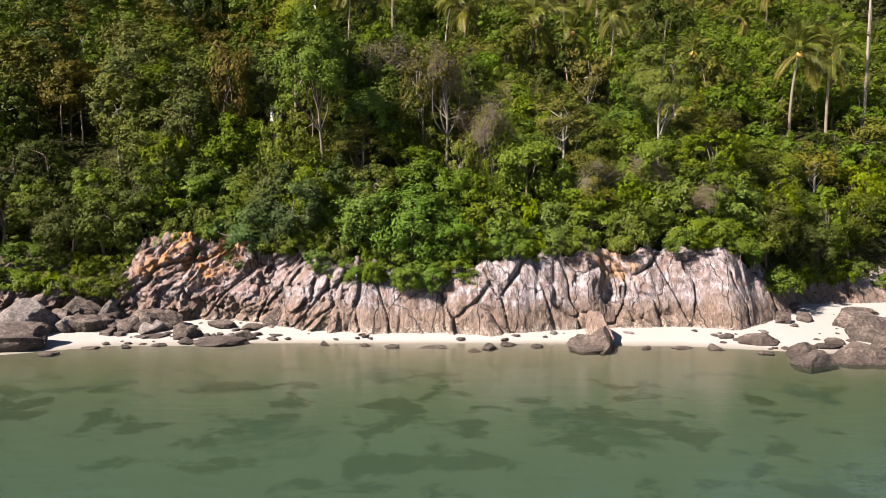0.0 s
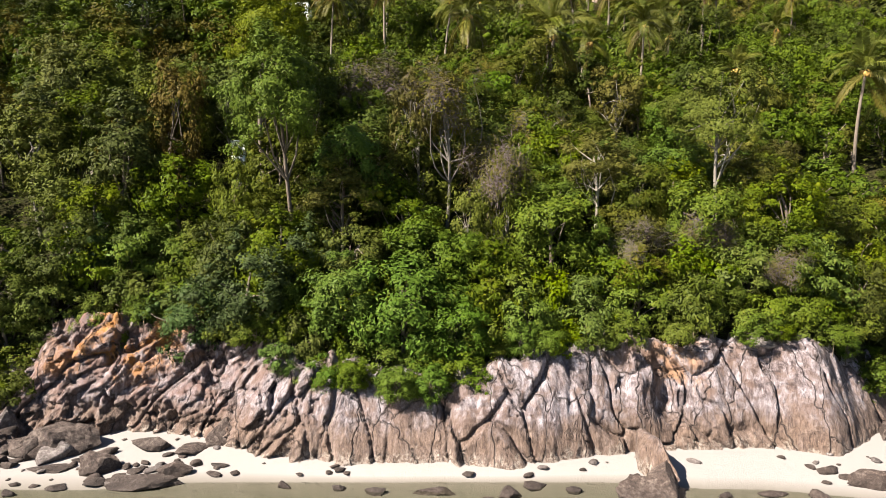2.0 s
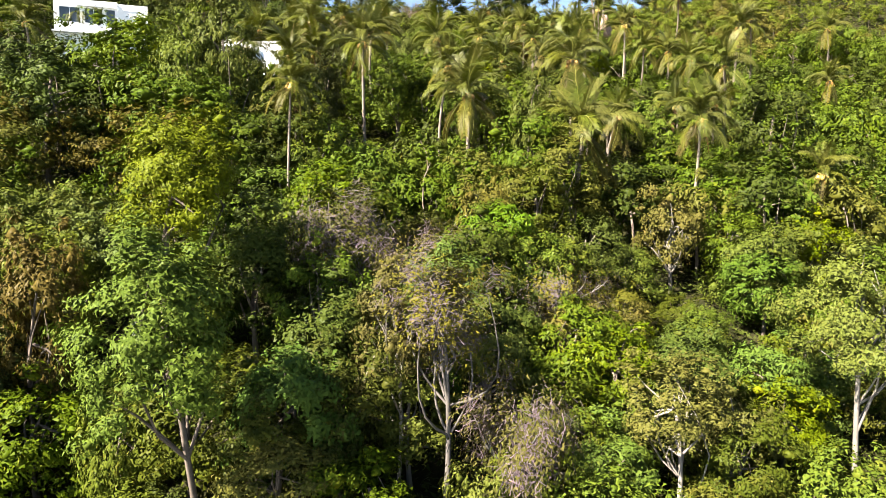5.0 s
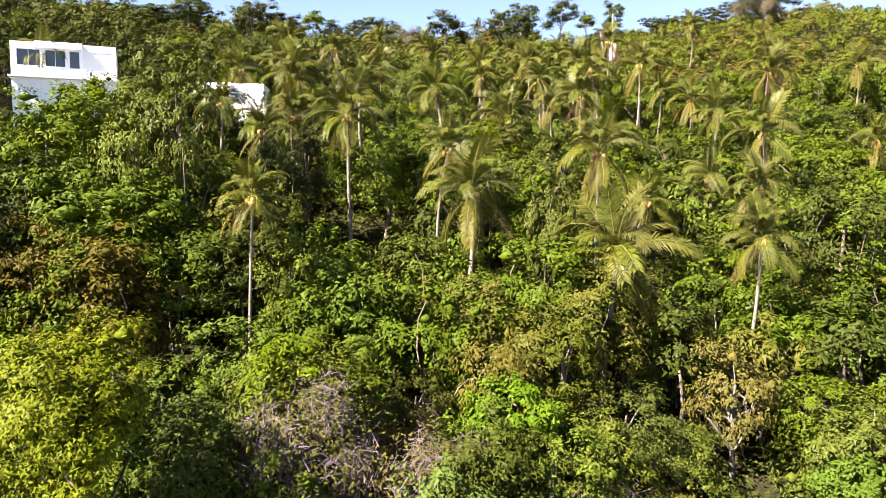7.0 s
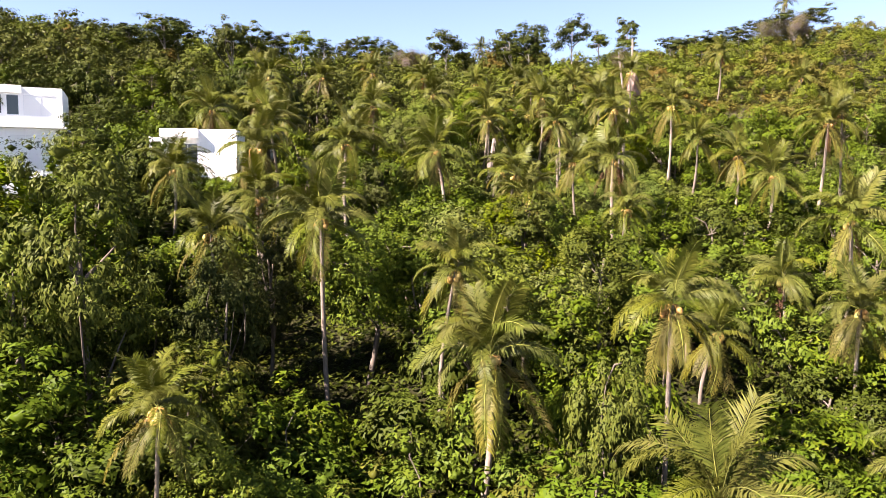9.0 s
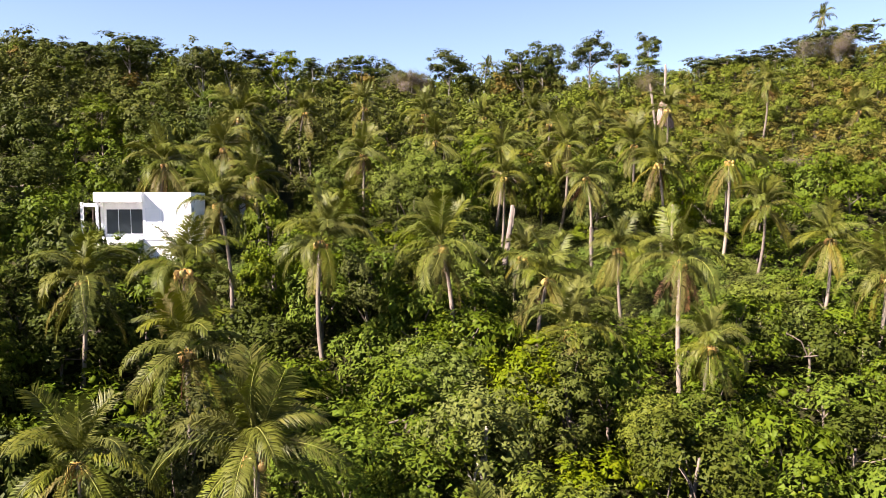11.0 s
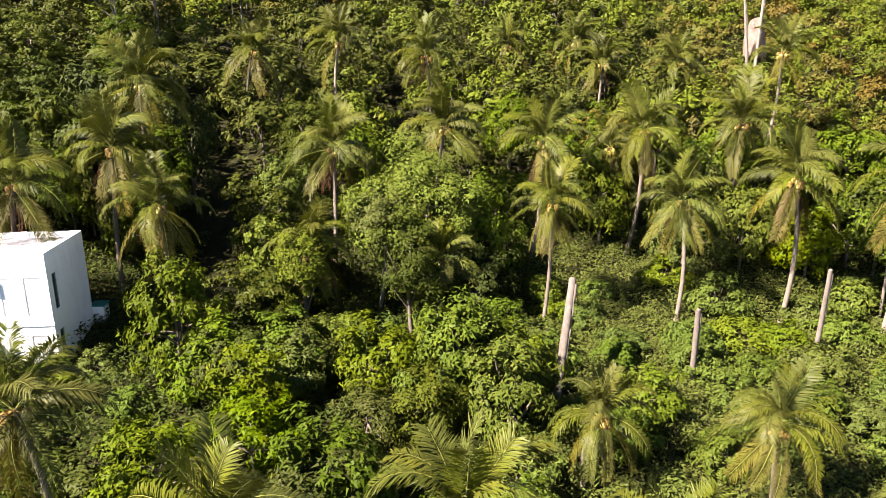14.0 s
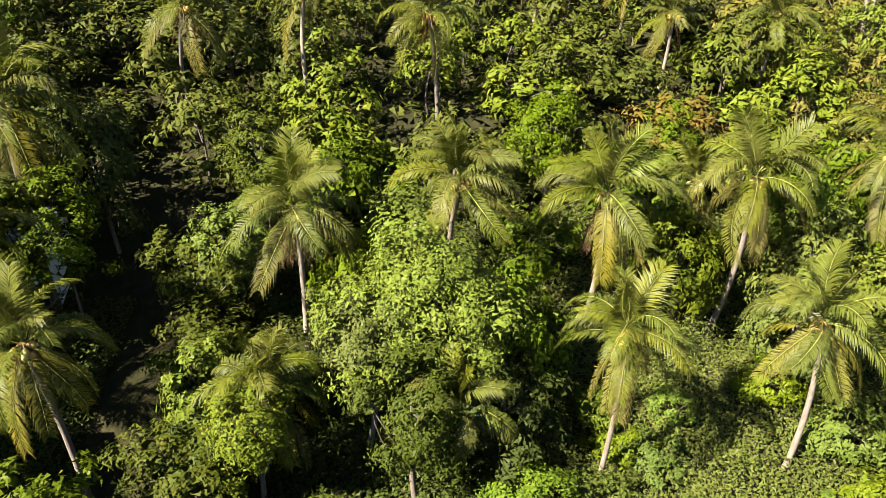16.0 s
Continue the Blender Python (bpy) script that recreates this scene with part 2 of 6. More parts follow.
def cliff_material():
    """Grey-lilac streaked rock, bleached in the middle, rusty stains, brown tide band, barnacles at the foot."""
    n = Nodes("cliff_rock")
    at = n.coords(world_space=True)
    streak = n.coords((1.0, 0.7, 0.16), (0, 16, 0), world_space=True)
    pos = n.add("SeparateXYZ")
    n.link(n.add("NewGeometry").outputs["Position"], pos.inputs[0])
    x, z = pos.outputs[0], pos.outputs[2]
    fine = n.noise(at, 9.0, 9, 0.75)
    mid = n.noise(at, 2.2, 7, 0.65, 0.7)
    run = n.noise(streak, 4.5, 8, 0.7, 0.6)
    thin = n.noise(streak, 15.0, 5, 0.7)
    big = n.noise(at, 0.38, 4, 0.6, 0.6)
    warm = n.noise(at, 0.75, 6, 0.62, 1.0)
    tone = n.math("ADD", n.math("MULTIPLY", run, 0.55), n.math("MULTIPLY", mid, 0.45))
    c = n.ramp(tone, [(0.39, (0.034, 0.025, 0.025)), (0.455, (0.090, 0.070, 0.068)), (0.51, (0.170, 0.142, 0.140)), (0.56, (0.245, 0.224, 0.232)), (0.63, (0.37, 0.355, 0.368))])
    pale = n.ramp(n.math("ADD", n.math("MULTIPLY", big, 0.7), n.math("MULTIPLY", thin, 0.3)), [(0.44, (0, 0, 0)), (0.56, (1, 1, 1))])
    c = n.mix(n.math("MULTIPLY", pale, 0.62), c, n.ramp(n.noise(streak, 6.0, 6, 0.7, 0.4), [(0.40, (0.10, 0.085, 0.09)), (0.5, (0.22, 0.205, 0.218)), (0.58, (0.38, 0.37, 0.39))]))
    c = n.mix(n.math("MULTIPLY", n.ramp(warm, [(0.47, (0, 0, 0)), (0.60, (1, 1, 1))]), 0.7), c, (0.120, 0.078, 0.056))
    # browner, rougher reach to the left, with rust
    left = n.math("MULTIPLY", n.math("SUBTRACT", -4.5, x), 0.14, True)
    c = n.mix(n.math("MULTIPLY", left, n.ramp(n.noise(at, 1.1, 6, 0.65, 0.8), [(0.42, (0, 0, 0)), (0.60, (0.75, 0.75, 0.75))])), c, (0.135, 0.080, 0.064))
    wx = n.math("SUBTRACT", 1.0, n.math("MULTIPLY", n.math("ABSOLUTE", n.math("ADD", x, 15.8)), 0.22), True)
    wz = n.math("MULTIPLY", n.math("SUBTRACT", z, 2.2), 0.7, True)
    rust = n.math("MULTIPLY", n.math("MULTIPLY", wx, wz), n.ramp(n.noise(at, 0.7, 6, 0.65, 0.6), [(0.46, (0, 0, 0)), (0.60, (1, 1, 1))]))
    c = n.mix(n.math("MULTIPLY", rust, 1.5, True), c, (0.31, 0.145, 0.036))
    hx = n.math("SUBTRACT", 1.0, n.math("MULTIPLY", n.math("ABSOLUTE", n.math("SUBTRACT", x, 10.8)), 0.5), True)
    tan = n.math("MULTIPLY", n.math("MULTIPLY", hx, wz), n.ramp(warm, [(0.42, (0, 0, 0)), (0.55, (1, 1, 1))]))
    c = n.mix(n.math("MULTIPLY", tan, 1.3, True), c, (0.26, 0.155, 0.090))
    # tide band, brown, with a ragged upper edge, and barnacles
    level = n.math("ADD", z, n.math("MULTIPLY", n.math("SUBTRACT", n.noise(streak, 2.6, 6, 0.7), 0.5), 2.4))
    tide = n.math("SUBTRACT", 1.0, n.math("MULTIPLY", n.math("SUBTRACT", level, 1.35), 1.1, True))
    band = n.ramp(n.math("ADD", n.math("MULTIPLY", run, 0.5), n.math("MULTIPLY", thin, 0.5)), [(0.38, (0.050, 0.033, 0.024)), (0.5, (0.120, 0.082, 0.058)), (0.62, (0.215, 0.162, 0.125))])
    c = n.mix(n.math("MULTIPLY", tide, 0.88), c, band)
    low = n.math("SUBTRACT", 1.0, n.math("MULTIPLY", n.math("SUBTRACT", level, 0.40), 3.0, True))
    barn = n.math("MULTIPLY", low, n.ramp(n.noise(at, 7.0, 6, 0.75), [(0.46, (0, 0, 0)), (0.54, (1, 1, 1))]))
    c = n.mix(n.math("MULTIPLY", barn, 0.75), c, (0.33, 0.30, 0.25))
    # joints and pits
    slant = n.coords((1.0, 0.6, 0.24), (0, 14, 0), world_space=True)
    warped = n.add("VectorMath")
    warped.operation = "ADD"
    nz = n.add("TexNoise", Scale=1.3, Detail=5.0)
    n.link(at, nz.inputs["Vector"])
    sc = n.add("VectorMath")
    sc.operation = "SCALE"
    sc.inputs["Scale"].default_value = 0.55
    n.link(nz.outputs["Color"], sc.inputs[0])
    n.link(slant, warped.inputs[0])
    n.link(sc.outputs[0], warped.inputs[1])
    j1 = crack_lines(n, warped.outputs[0], 0.62, 0.020)
    j2 = crack_lines(n, warped.outputs[0], 1.9, 0.028)
    pits = n.ramp(fine, [(0.33, (1, 1, 1)), (0.43, (0, 0, 0))])
    some = n.ramp(n.noise(at, 0.8, 3), [(0.50, (0, 0, 0)), (0.64, (1, 1, 1))])
    dark = n.math("MAXIMUM", n.math("MULTIPLY", j1, 0.75), n.math("MAXIMUM", n.math("MULTIPLY", n.math("MULTIPLY", j2, some), 0.65), n.math("MULTIPLY", pits, 0.5)))
    c = n.mix(dark, n.mix(1.0, c, (0.74, 0.71, 0.72), "MULTIPLY"), (0.028, 0.020, 0.018))
    h = n.math("SUBTRACT", n.math("ADD", n.math("MULTIPLY", fine, 0.45), n.math("ADD", run, mid)), n.math("ADD", j1, n.math("MULTIPLY", n.math("MULTIPLY", j2, some), 0.6)))
    n.bump(h, 0.9, 0.16)
    return n.done(c, 0.8, 0.3)


def boulder_material(name, dark, mid, light):
    dark, mid, light = [tuple(0.85 * v for v in c) for c in (dark, mid, light)]
    n = Nodes(name)
    at = n.coords(world_space=True)
    f = n.noise(at, 7.0, 9, 0.75)
    g = n.noise(at, 1.3, 6, 0.65, 0.8)
    ob = n.add("ObjectInfo").outputs["Random"]
    c = n.ramp(n.math("ADD", n.math("MULTIPLY", f, 0.6), n.math("MULTIPLY", g, 0.4)), [(0.40, dark), (0.5, mid), (0.60, light)])
    pos = n.add("SeparateXYZ")
    n.link(n.add("NewGeometry").outputs["Position"], pos.inputs[0])
    wet = n.math("SUBTRACT", 1.0, n.math("MULTIPLY", n.math("SUBTRACT", pos.outputs[2], n.math("MULTIPLY", g, 0.5)), 3.0, True))
    c = n.mix(n.math("MULTIPLY", wet, 0.6), c, tuple(0.45 * v for v in mid))
    hsv = n.add("HueSaturation")
    n.link(n.math("ADD", n.math("MULTIPLY", ob, 0.5), 0.75), hsv.inputs["Value"])
    n.link(c, hsv.inputs["Color"])
    n.bump(n.math("ADD", f, n.math("MULTIPLY", g, 1.5)), 0.9, 0.12)
    return n.done(hsv.outputs[0], 0.8, 0.3)


def plaster_material(name, color, dirt):
    n = Nodes(name)
    at = n.coords((1, 1, 0.4))
    f = n.noise(at, 1.2, 5, 0.65, 0.4)
    fine = n.noise(n.coords(), 22.0, 4)
    c = n.mix(n.math("MULTIPLY", n.ramp(f, [(0.5, (0, 0, 0)), (0.75, (1, 1, 1))]), 0.35), color, dirt)
    n.bump(fine, 0.15, 0.01)
    return n.done(c, 0.7, 0.3)


def glass_material():
    n = Nodes("window_glass")
    n.bsdf.inputs["Base Color"].default_value = (0.035, 0.045, 0.05, 1)
    n.bsdf.inputs["Roughness"].default_value = 0.04
    n.bsdf.inputs["Specular IOR Level"].default_value = 0.6
    return n.mat


def metal_material(name, color, rough):
    n = Nodes(name)
    f = n.noise(n.coords(), 12.0)
    n.bsdf.inputs["Metallic"].default_value = 0.6
    return n.done(n.mix(n.math("MULTIPLY", f, 0.3), color, tuple(0.6 * v for v in color)), rough, 0.5)


M_COCONUT = coconut_material()
M_GROUND = ground_material()
M_WATER = water_material()
M_CLIFF = cliff_material()
M_BOULDER = boulder_material("boulder_dark", (0.016, 0.011, 0.009), (0.050, 0.035, 0.028), (0.125, 0.100, 0.086))
M_BOULDER_PALE = boulder_material("boulder_pale", (0.05, 0.04, 0.036), (0.12, 0.10, 0.092), (0.24, 0.215, 0.20))
M_WHITE = plaster_material("white_render", (0.80, 0.80, 0.79), (0.50, 0.50, 0.48))
M_ROOF = plaster_material("roof_screed", (0.25, 0.245, 0.25), (0.115, 0.112, 0.112))
M_SOFFIT = plaster_material("grey_soffit", (0.55, 0.56, 0.58), (0.40, 0.40, 0.41))
M_GLASS = glass_material()
M_FRAME = metal_material("white_aluminium", (0.72, 0.73, 0.74), 0.45)
M_GREEN_SHEET = metal_material("green_sheet_metal", (0.02, 0.20, 0.16), 0.5)
M_CURTAIN = plaster_material("pale_curtain", (0.76, 0.76, 0.75), (0.62, 0.62, 0.60))
M_EARTH = boulder_material("cut_earth", (0.11, 0.065, 0.048), (0.19, 0.125, 0.098), (0.27, 0.20, 0.165))

# ---- mesh helpers ----


def raw_mesh(name, verts, faces, materials, smooth=False, slots=None):
    """A mesh from arrays: verts (n, 3) and faces (m, k)."""
    verts = np.asarray(verts, dtype=np.float32)
    faces = np.asarray(faces, dtype=np.int32)
    me = bpy.data.meshes.new(name)
    k = faces.shape[1]
    me.vertices.add(len(verts))
    me.vertices.foreach_set("co", verts.ravel())
    me.loops.add(faces.size)
    me.loops.foreach_set("vertex_index", faces.ravel())
    me.polygons.add(len(faces))
    me.polygons.foreach_set("loop_start", np.arange(0, faces.size, k, dtype=np.int32))
    if smooth:
        me.polygons.foreach_set("use_smooth", np.ones(len(faces), dtype=bool))
    for m in materials:
        me.materials.append(m)
    if slots is not None:
        me.polygons.foreach_set("material_index", np.asarray(slots, dtype=np.int32))
    me.update(calc_edges=True)
    return me


def holder(name, x=0, y=0, z=0, rz=0):
    ob = new(name)
    ob.matrix_basis = pose(x, y, z, 0, 0, rz)
    ob.empty_display_size = 0.3
    return ob


def part_mesh(name, me, parent, label=""):
    ob = new(name, me)
    ob.parent = parent
    return tagged(ob, label)


def part(name, bm, material, parent, label=""):
    me = bpy.data.meshes.new(name)
    bm.to_mesh(me)
    bm.free()
    me.materials.append(material)
    return part_mesh(name, me, parent, label)


def box_bm(x0, x1, y0, y1, z0, z1, bevel=0.02):
    bm = bmesh.new()
    bmesh.ops.create_cube(bm, size=1)
    bmesh.ops.scale(bm, vec=(x1 - x0, y1 - y0, z1 - z0), verts=bm.verts)
    bmesh.ops.translate(bm, vec=((x0 + x1) / 2, (y0 + y1) / 2, (z0 + z1) / 2), verts=bm.verts)
    if bevel:
        bmesh.ops.bevel(bm, geom=bm.edges[:], offset=bevel, segments=1, affect="EDGES")
    return bm


class Tubes:
    """Tapered tubes along bent lines, gathered for one mesh."""

    def __init__(self):
        self.v, self.f, self.count = [], [], 0

    def add(self, points, radii, sides=6):
        points = np.asarray(points, dtype=float)
        n = len(points)
        d = np.gradient(points, axis=0)
        d /= np.linalg.norm(d, axis=1)[:, None] + 1e-9
        ref = np.where(np.abs(d[:, 2:3]) > 0.9, [[1.0, 0, 0]], [[0, 0, 1.0]])
        a = np.cross(d, ref)
        a /= np.linalg.norm(a, axis=1)[:, None] + 1e-9
        b = np.cross(d, a)
        ang = np.linspace(0, 2 * np.pi, sides, endpoint=False)
        ring = (points[:, None, :] + np.asarray(radii)[:, None, None] * (np.cos(ang)[None, :, None] * a[:, None, :] + np.sin(ang)[None, :, None] * b[:, None, :]))
        self.v.append(ring.reshape(-1, 3))
        i, j = np.meshgrid(np.arange(n - 1), np.arange(sides), indexing="ij")
        k = (j + 1) % sides
        q = np.stack([i * sides + j, i * sides + k, (i + 1) * sides + k, (i + 1) * sides + j], axis=-1).reshape(-1, 4)
        self.f.append(q + self.count)
        self.count += n * sides

    def mesh(self, name, material):
        return raw_mesh(name, np.concatenate(self.v), np.concatenate(self.f), [material], smooth=True)


def leaves(rng, at, out, size, width=0.26, droop=0.25, ruffle=0.34):
    """Pointed leaf blades at the points, turned roughly outwards. Returns verts, faces."""
    n = len(at)
    normal = out + rng.normal(0, ruffle, (n, 3)) + [0, 0, 0.35]
    normal /= np.linalg.norm(normal, axis=1)[:, None] + 1e-9
    t = rng.normal(0, 1, (n, 3)) + out * 0.6 - np.array([0, 0, droop])
    t -= (t * normal).sum(1)[:, None] * normal
    t /= np.linalg.norm(t, axis=1)[:, None] + 1e-9
    b = np.cross(normal, t)
    s = (size * rng.uniform(0.6, 1.35, n))[:, None]
    v = np.empty((n, 3, 3))
    v[:, 0] = at - t * s * 0.4 + b * s * width
    v[:, 1] = at - t * s * 0.4 - b * s * width
    v[:, 2] = at + t * s * 0.75 - normal * s * 0.12
    return v.reshape(-1, 3), np.arange(3 * n).reshape(-1, 3)


# ---- the lie of the land ----
SHORE_X = [-200, -60, -30, -23, -20.5, -18, -14, -11, 0, 7, 10, 13, 16, 20, 24, 32, 60, 200]
SHORE_Y = [20, 30, 34.5, 36.0, 37.3, 38.5, 38.4, 39.2, 39.4, 39.2, 38.5, 38.4, 37.6, 36.5, 36.5, 38, 42, 30]
FOOT_X = [-200, -60, -30, -24, -21, -18.4, -15.6, -12, -9, -6, -2.6, 0.5, 3.7, 6.4, 10, 14, 17, 19.5, 22, 25, 31, 60, 200]
FOOT_Y = [30, 40, 42.5, 43, 43, 43.2, 43.8, 43.2, 41.8, 40.5, 39.8, 39.7, 40.0, 40.7, 41.4, 41.5, 41.2, 42.2, 44.6, 48.6, 50, 52, 42]
TOP_X = [-200, -30, -26, -23, -20.5, -19, -16.5, -13, -11.5, -8, -6.4, -3, 0.2, 3.4, 6, 9.3, 11, 13, 15, 17, 18.5, 20, 22, 25, 30, 200]
TOP_Z = [4, 4.2, 4.4, 3.4, 3.8, 5.7, 5.5, 5.4, 4.7, 4.9, 3.9, 3.7, 3.5, 4.5, 4.5, 4.9, 4.7, 5.0, 4.8, 5.1, 4.6, 3.7, 3.0, 3.2, 3.4, 4]
HILL_Y = [36, 42, 45, 48, 50, 55, 65, 76, 90, 106, 116, 121, 131, 140, 152, 175, 200, 212, 260, 600, 3000]
HILL_Z = [-9, -1, 4.4, 7.0, 8.6, 11.2, 15.1, 18.7, 23.6, 29.3, 33.3, 35.0, 35.8, 39.3, 44.2, 52.8, 60.0, 61, 54, 15, -3]


def bumps(x, y):
    return (np.sin(0.31 * x + 1.3 * np.sin(0.17 * y)) * np.sin(0.27 * y + 0.9 * np.sin(0.21 * x)) * 0.45
            + np.sin(0.83 * x + 2.1) * np.sin(0.71 * y + 0.5 * np.sin(0.6 * x)) * 0.18)


def ground_z(x, y):
    """Height of the land, sea floor included."""
    x, y = np.asarray(x, float), np.asarray(y, float)
    ys, yf, top = np.interp(x, SHORE_X, SHORE_Y), np.interp(x, FOOT_X, FOOT_Y), np.interp(x, TOP_X, TOP_Z)
    sea = -np.minimum(0.085 * np.clip(ys - y, 0, None), 1.2 + 0.015 * np.clip(ys - y, 0, None))
    sea = np.maximum(sea, -8.0)
    beach = np.clip((y - ys) / np.maximum(yf - ys, 0.4), 0, 1) * (0.30 + 0.035 * np.clip(yf - ys, 0, 10))
    rise = np.clip((y - yf - 1.0) / 3.2, 0, 1)
    face = (top - 0.9) * rise ** 0.85
    low = np.where(y < ys, sea, beach + face)
    shift = np.clip(yf - 41.5, 0, 9) * np.clip((75 - y) / 25, 0, 1)
    hill = np.interp(y - shift, HILL_Y, HILL_Z)
    xl = np.clip(-x - 18, 0, 60)
    hill = hill + 0.19 * xl * np.clip((y - 55) / 45, 0, 1) * np.clip((230 - y) / 60, 0.3, 1)
    xr = np.clip(x - 16, 0, 75)
    hill = hill + xr * np.interp(y, [45, 120, 150, 175, 220], [-0.05, -0.06, 0.03, 0.11, 0.13])
    hill = hill - 4.2 * np.exp(-((x + 43) / 9) ** 4 - ((y - 116) / 11) ** 4)
    far = np.clip((np.abs(x) - 90) / 300, 0, 1)
    hill = hill * (1 - 0.7 * far) + bumps(x, y) * np.clip((y - 48) / 8, 0, 1)
    return np.where(y > yf, np.maximum(low, hill), low)


def spread(inner, step, outer, growth=1.25):
    """Even steps in the middle, growing ones outwards."""
    lo, hi = inner
    mid = list(np.arange(lo, hi + 1e-6, step))
    a, b, s = [], [], step
    while not a or a[-1] > outer[0]:
        s *= growth
        a.append((a[-1] if a else lo) - s)
    s = step
    while not b or b[-1] < outer[1]:
        s *= growth
        b.append((b[-1] if b else hi) + s)
    return np.array(a[::-1] + mid + b)


gx = spread((-60, 62), 0.8, (-3000, 3000))
gy = np.concatenate([spread((30, 58), 0.45, (-3000, 30))[:-1], [y for y in spread((58.9, 215), 1.1, (58, 3000)) if y > 58.5]])
gy = np.unique(np.round(gy[(gy < 58.2) | (gy > 58.5)], 3))
GX, GY = np.meshgrid(gx, gy)
GZ = ground_z(GX, GY)
nx, ny = len(gx), len(gy)
ii, jj = np.meshgrid(np.arange(ny - 1), np.arange(nx - 1), indexing="ij")
quads = np.stack([ii * nx + jj, ii * nx + jj + 1, (ii + 1) * nx + jj + 1, (ii + 1) * nx + jj], axis=-1).reshape(-1, 4)
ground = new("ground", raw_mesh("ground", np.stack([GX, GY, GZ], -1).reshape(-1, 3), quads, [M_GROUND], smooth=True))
tagged(ground, "pale sand beach and leaf-littered hillside soil coloured near black for tree shade", "ground", kind="structure")

# sea
wx, wy = spread((-40, 40), 4, (-3000, 3000), 1.5), spread((0, 44), 4, (-3000, 44), 1.5)
wy = wy[wy < 47]
WX, WY = np.meshgrid(wx, wy)
ii, jj = np.meshgrid(np.arange(len(wy) - 1), np.arange(len(wx) - 1), indexing="ij")
nw = len(wx)
quads = np.stack([ii * nw + jj, ii * nw + jj + 1, (ii + 1) * nw + jj + 1, (ii + 1) * nw + jj], axis=-1).reshape(-1, 4)
water = new("water", raw_mesh("water", np.stack([WX, WY, np.zeros_like(WX)], -1).reshape(-1, 3), quads, [M_WATER], smooth=True))
tagged(water, "calm shallow green sea water over sand", "sea", kind="structure")

# ---- cliff ----


def blocks(u, w, seed, tilt):
    """A broken surface of tilted blocks: the step of the block at u, w, and how near its edge is."""
    q = Vector((u, w, seed))
    d, p = noise.voronoi(q)
    c = p[0]
    h = noise.cell(c * 7.3 + Vector((0.31, 0.17, 0.73)))
    kx = noise.cell(c * 5.1 + Vector((9.2, 3.3, 1.1)))
    ky = noise.cell(c * 6.7 + Vector((4.4, 8.2, 2.9)))
    return h + tilt * (kx * (u - c.x) + ky * (w - c.y)), d[1] - d[0]


def cliff_offset(x, z):
    """How far the rock stands out of the mean face at x along the shore and height z."""
    craggy = min(max((-4.0 - x) / 5, 0), 1)
    warp = 0.6 * noise.noise(Vector((x * 0.7, z * 0.7, 4.2)))
    lean = (x + 0.30 * z if x > -6 else x - 0.5 * z) + warp
    o = 0.70 * noise.noise(Vector((lean * 0.20, 3.1, z * 0.16)))
    h, gap = blocks(lean * 0.36, z * (0.17 + 0.07 * craggy) + 0.2 * warp, 1.5, 1.6)
    o += (0.18 + 0.09 * craggy) * h - 0.30 * max(0, 1 - gap / 0.06)
    smooth = min(max((x - 11.5) / 1.5, 0), 1)
    calm = (1 - 0.6 * smooth) * min(1.0, craggy + 0.25 + max(0.0, 2.2 * noise.noise(Vector((x * 0.23, z * 0.3, 7.7)))))
    h, gap = blocks(lean * (0.85 + 0.2 * craggy) + 4, z * (0.36 + 0.4 * craggy) + 0.3 * warp, 5.5, 1.9)
    o += calm * (0.12 + 0.11 * craggy) * h - 0.16 * calm * max(0, 1 - gap / 0.07)
    h, gap = blocks(lean * 2.2 + 9, z * (0.7 + 1.2 * craggy), 8.5, 1.9)
    o += calm * (0.07 + 0.055 * craggy) * h
    h, gap = blocks(lean * 4.6 + 2, z * (1.8 + 1.8 * craggy), 3.5, 1.8)
    o += (0.020 + 0.025 * craggy) * h
    o += 0.045 * noise.fractal(Vector((lean * 2.6, 2.2, z * 1.6)), 0.7, 2.1, 5)
    # bedding cracks in the layered block
    if 0.8 < x < 4.4 and 1.9 < z < 3.8:
        o -= 0.14 * max(0, math.sin(z * 13 + 1.6 * math.sin(x * 1.4)) - 0.6)
    # the hollow and the long slanting cracks beside the great slabs
    o -= 0.95 * math.exp(-((x - 10.7 + 0.15 * z) / 0.75) ** 2) * math.exp(-((z - 2.4) / 1.2) ** 2)
    o -= 0.40 * math.exp(-((x - 14.2 + 0.45 * (z - 2.2)) / 0.13) ** 2)
    o -= 0.20 * math.exp(-((x - 6.1 + 0.30 * (z - 2.2)) / 0.10) ** 2)
    o -= 0.16 * math.exp(-((x + 5.1 - 0.30 * (z - 2)) / 0.12) ** 2)
    o -= 0.16 * math.exp(-((x + 2.4 - 0.05 * (z - 2)) / 0.10) ** 2)
    o += 0.5 * math.exp(-((x - 17.2) / 1.5) ** 2)
    return o


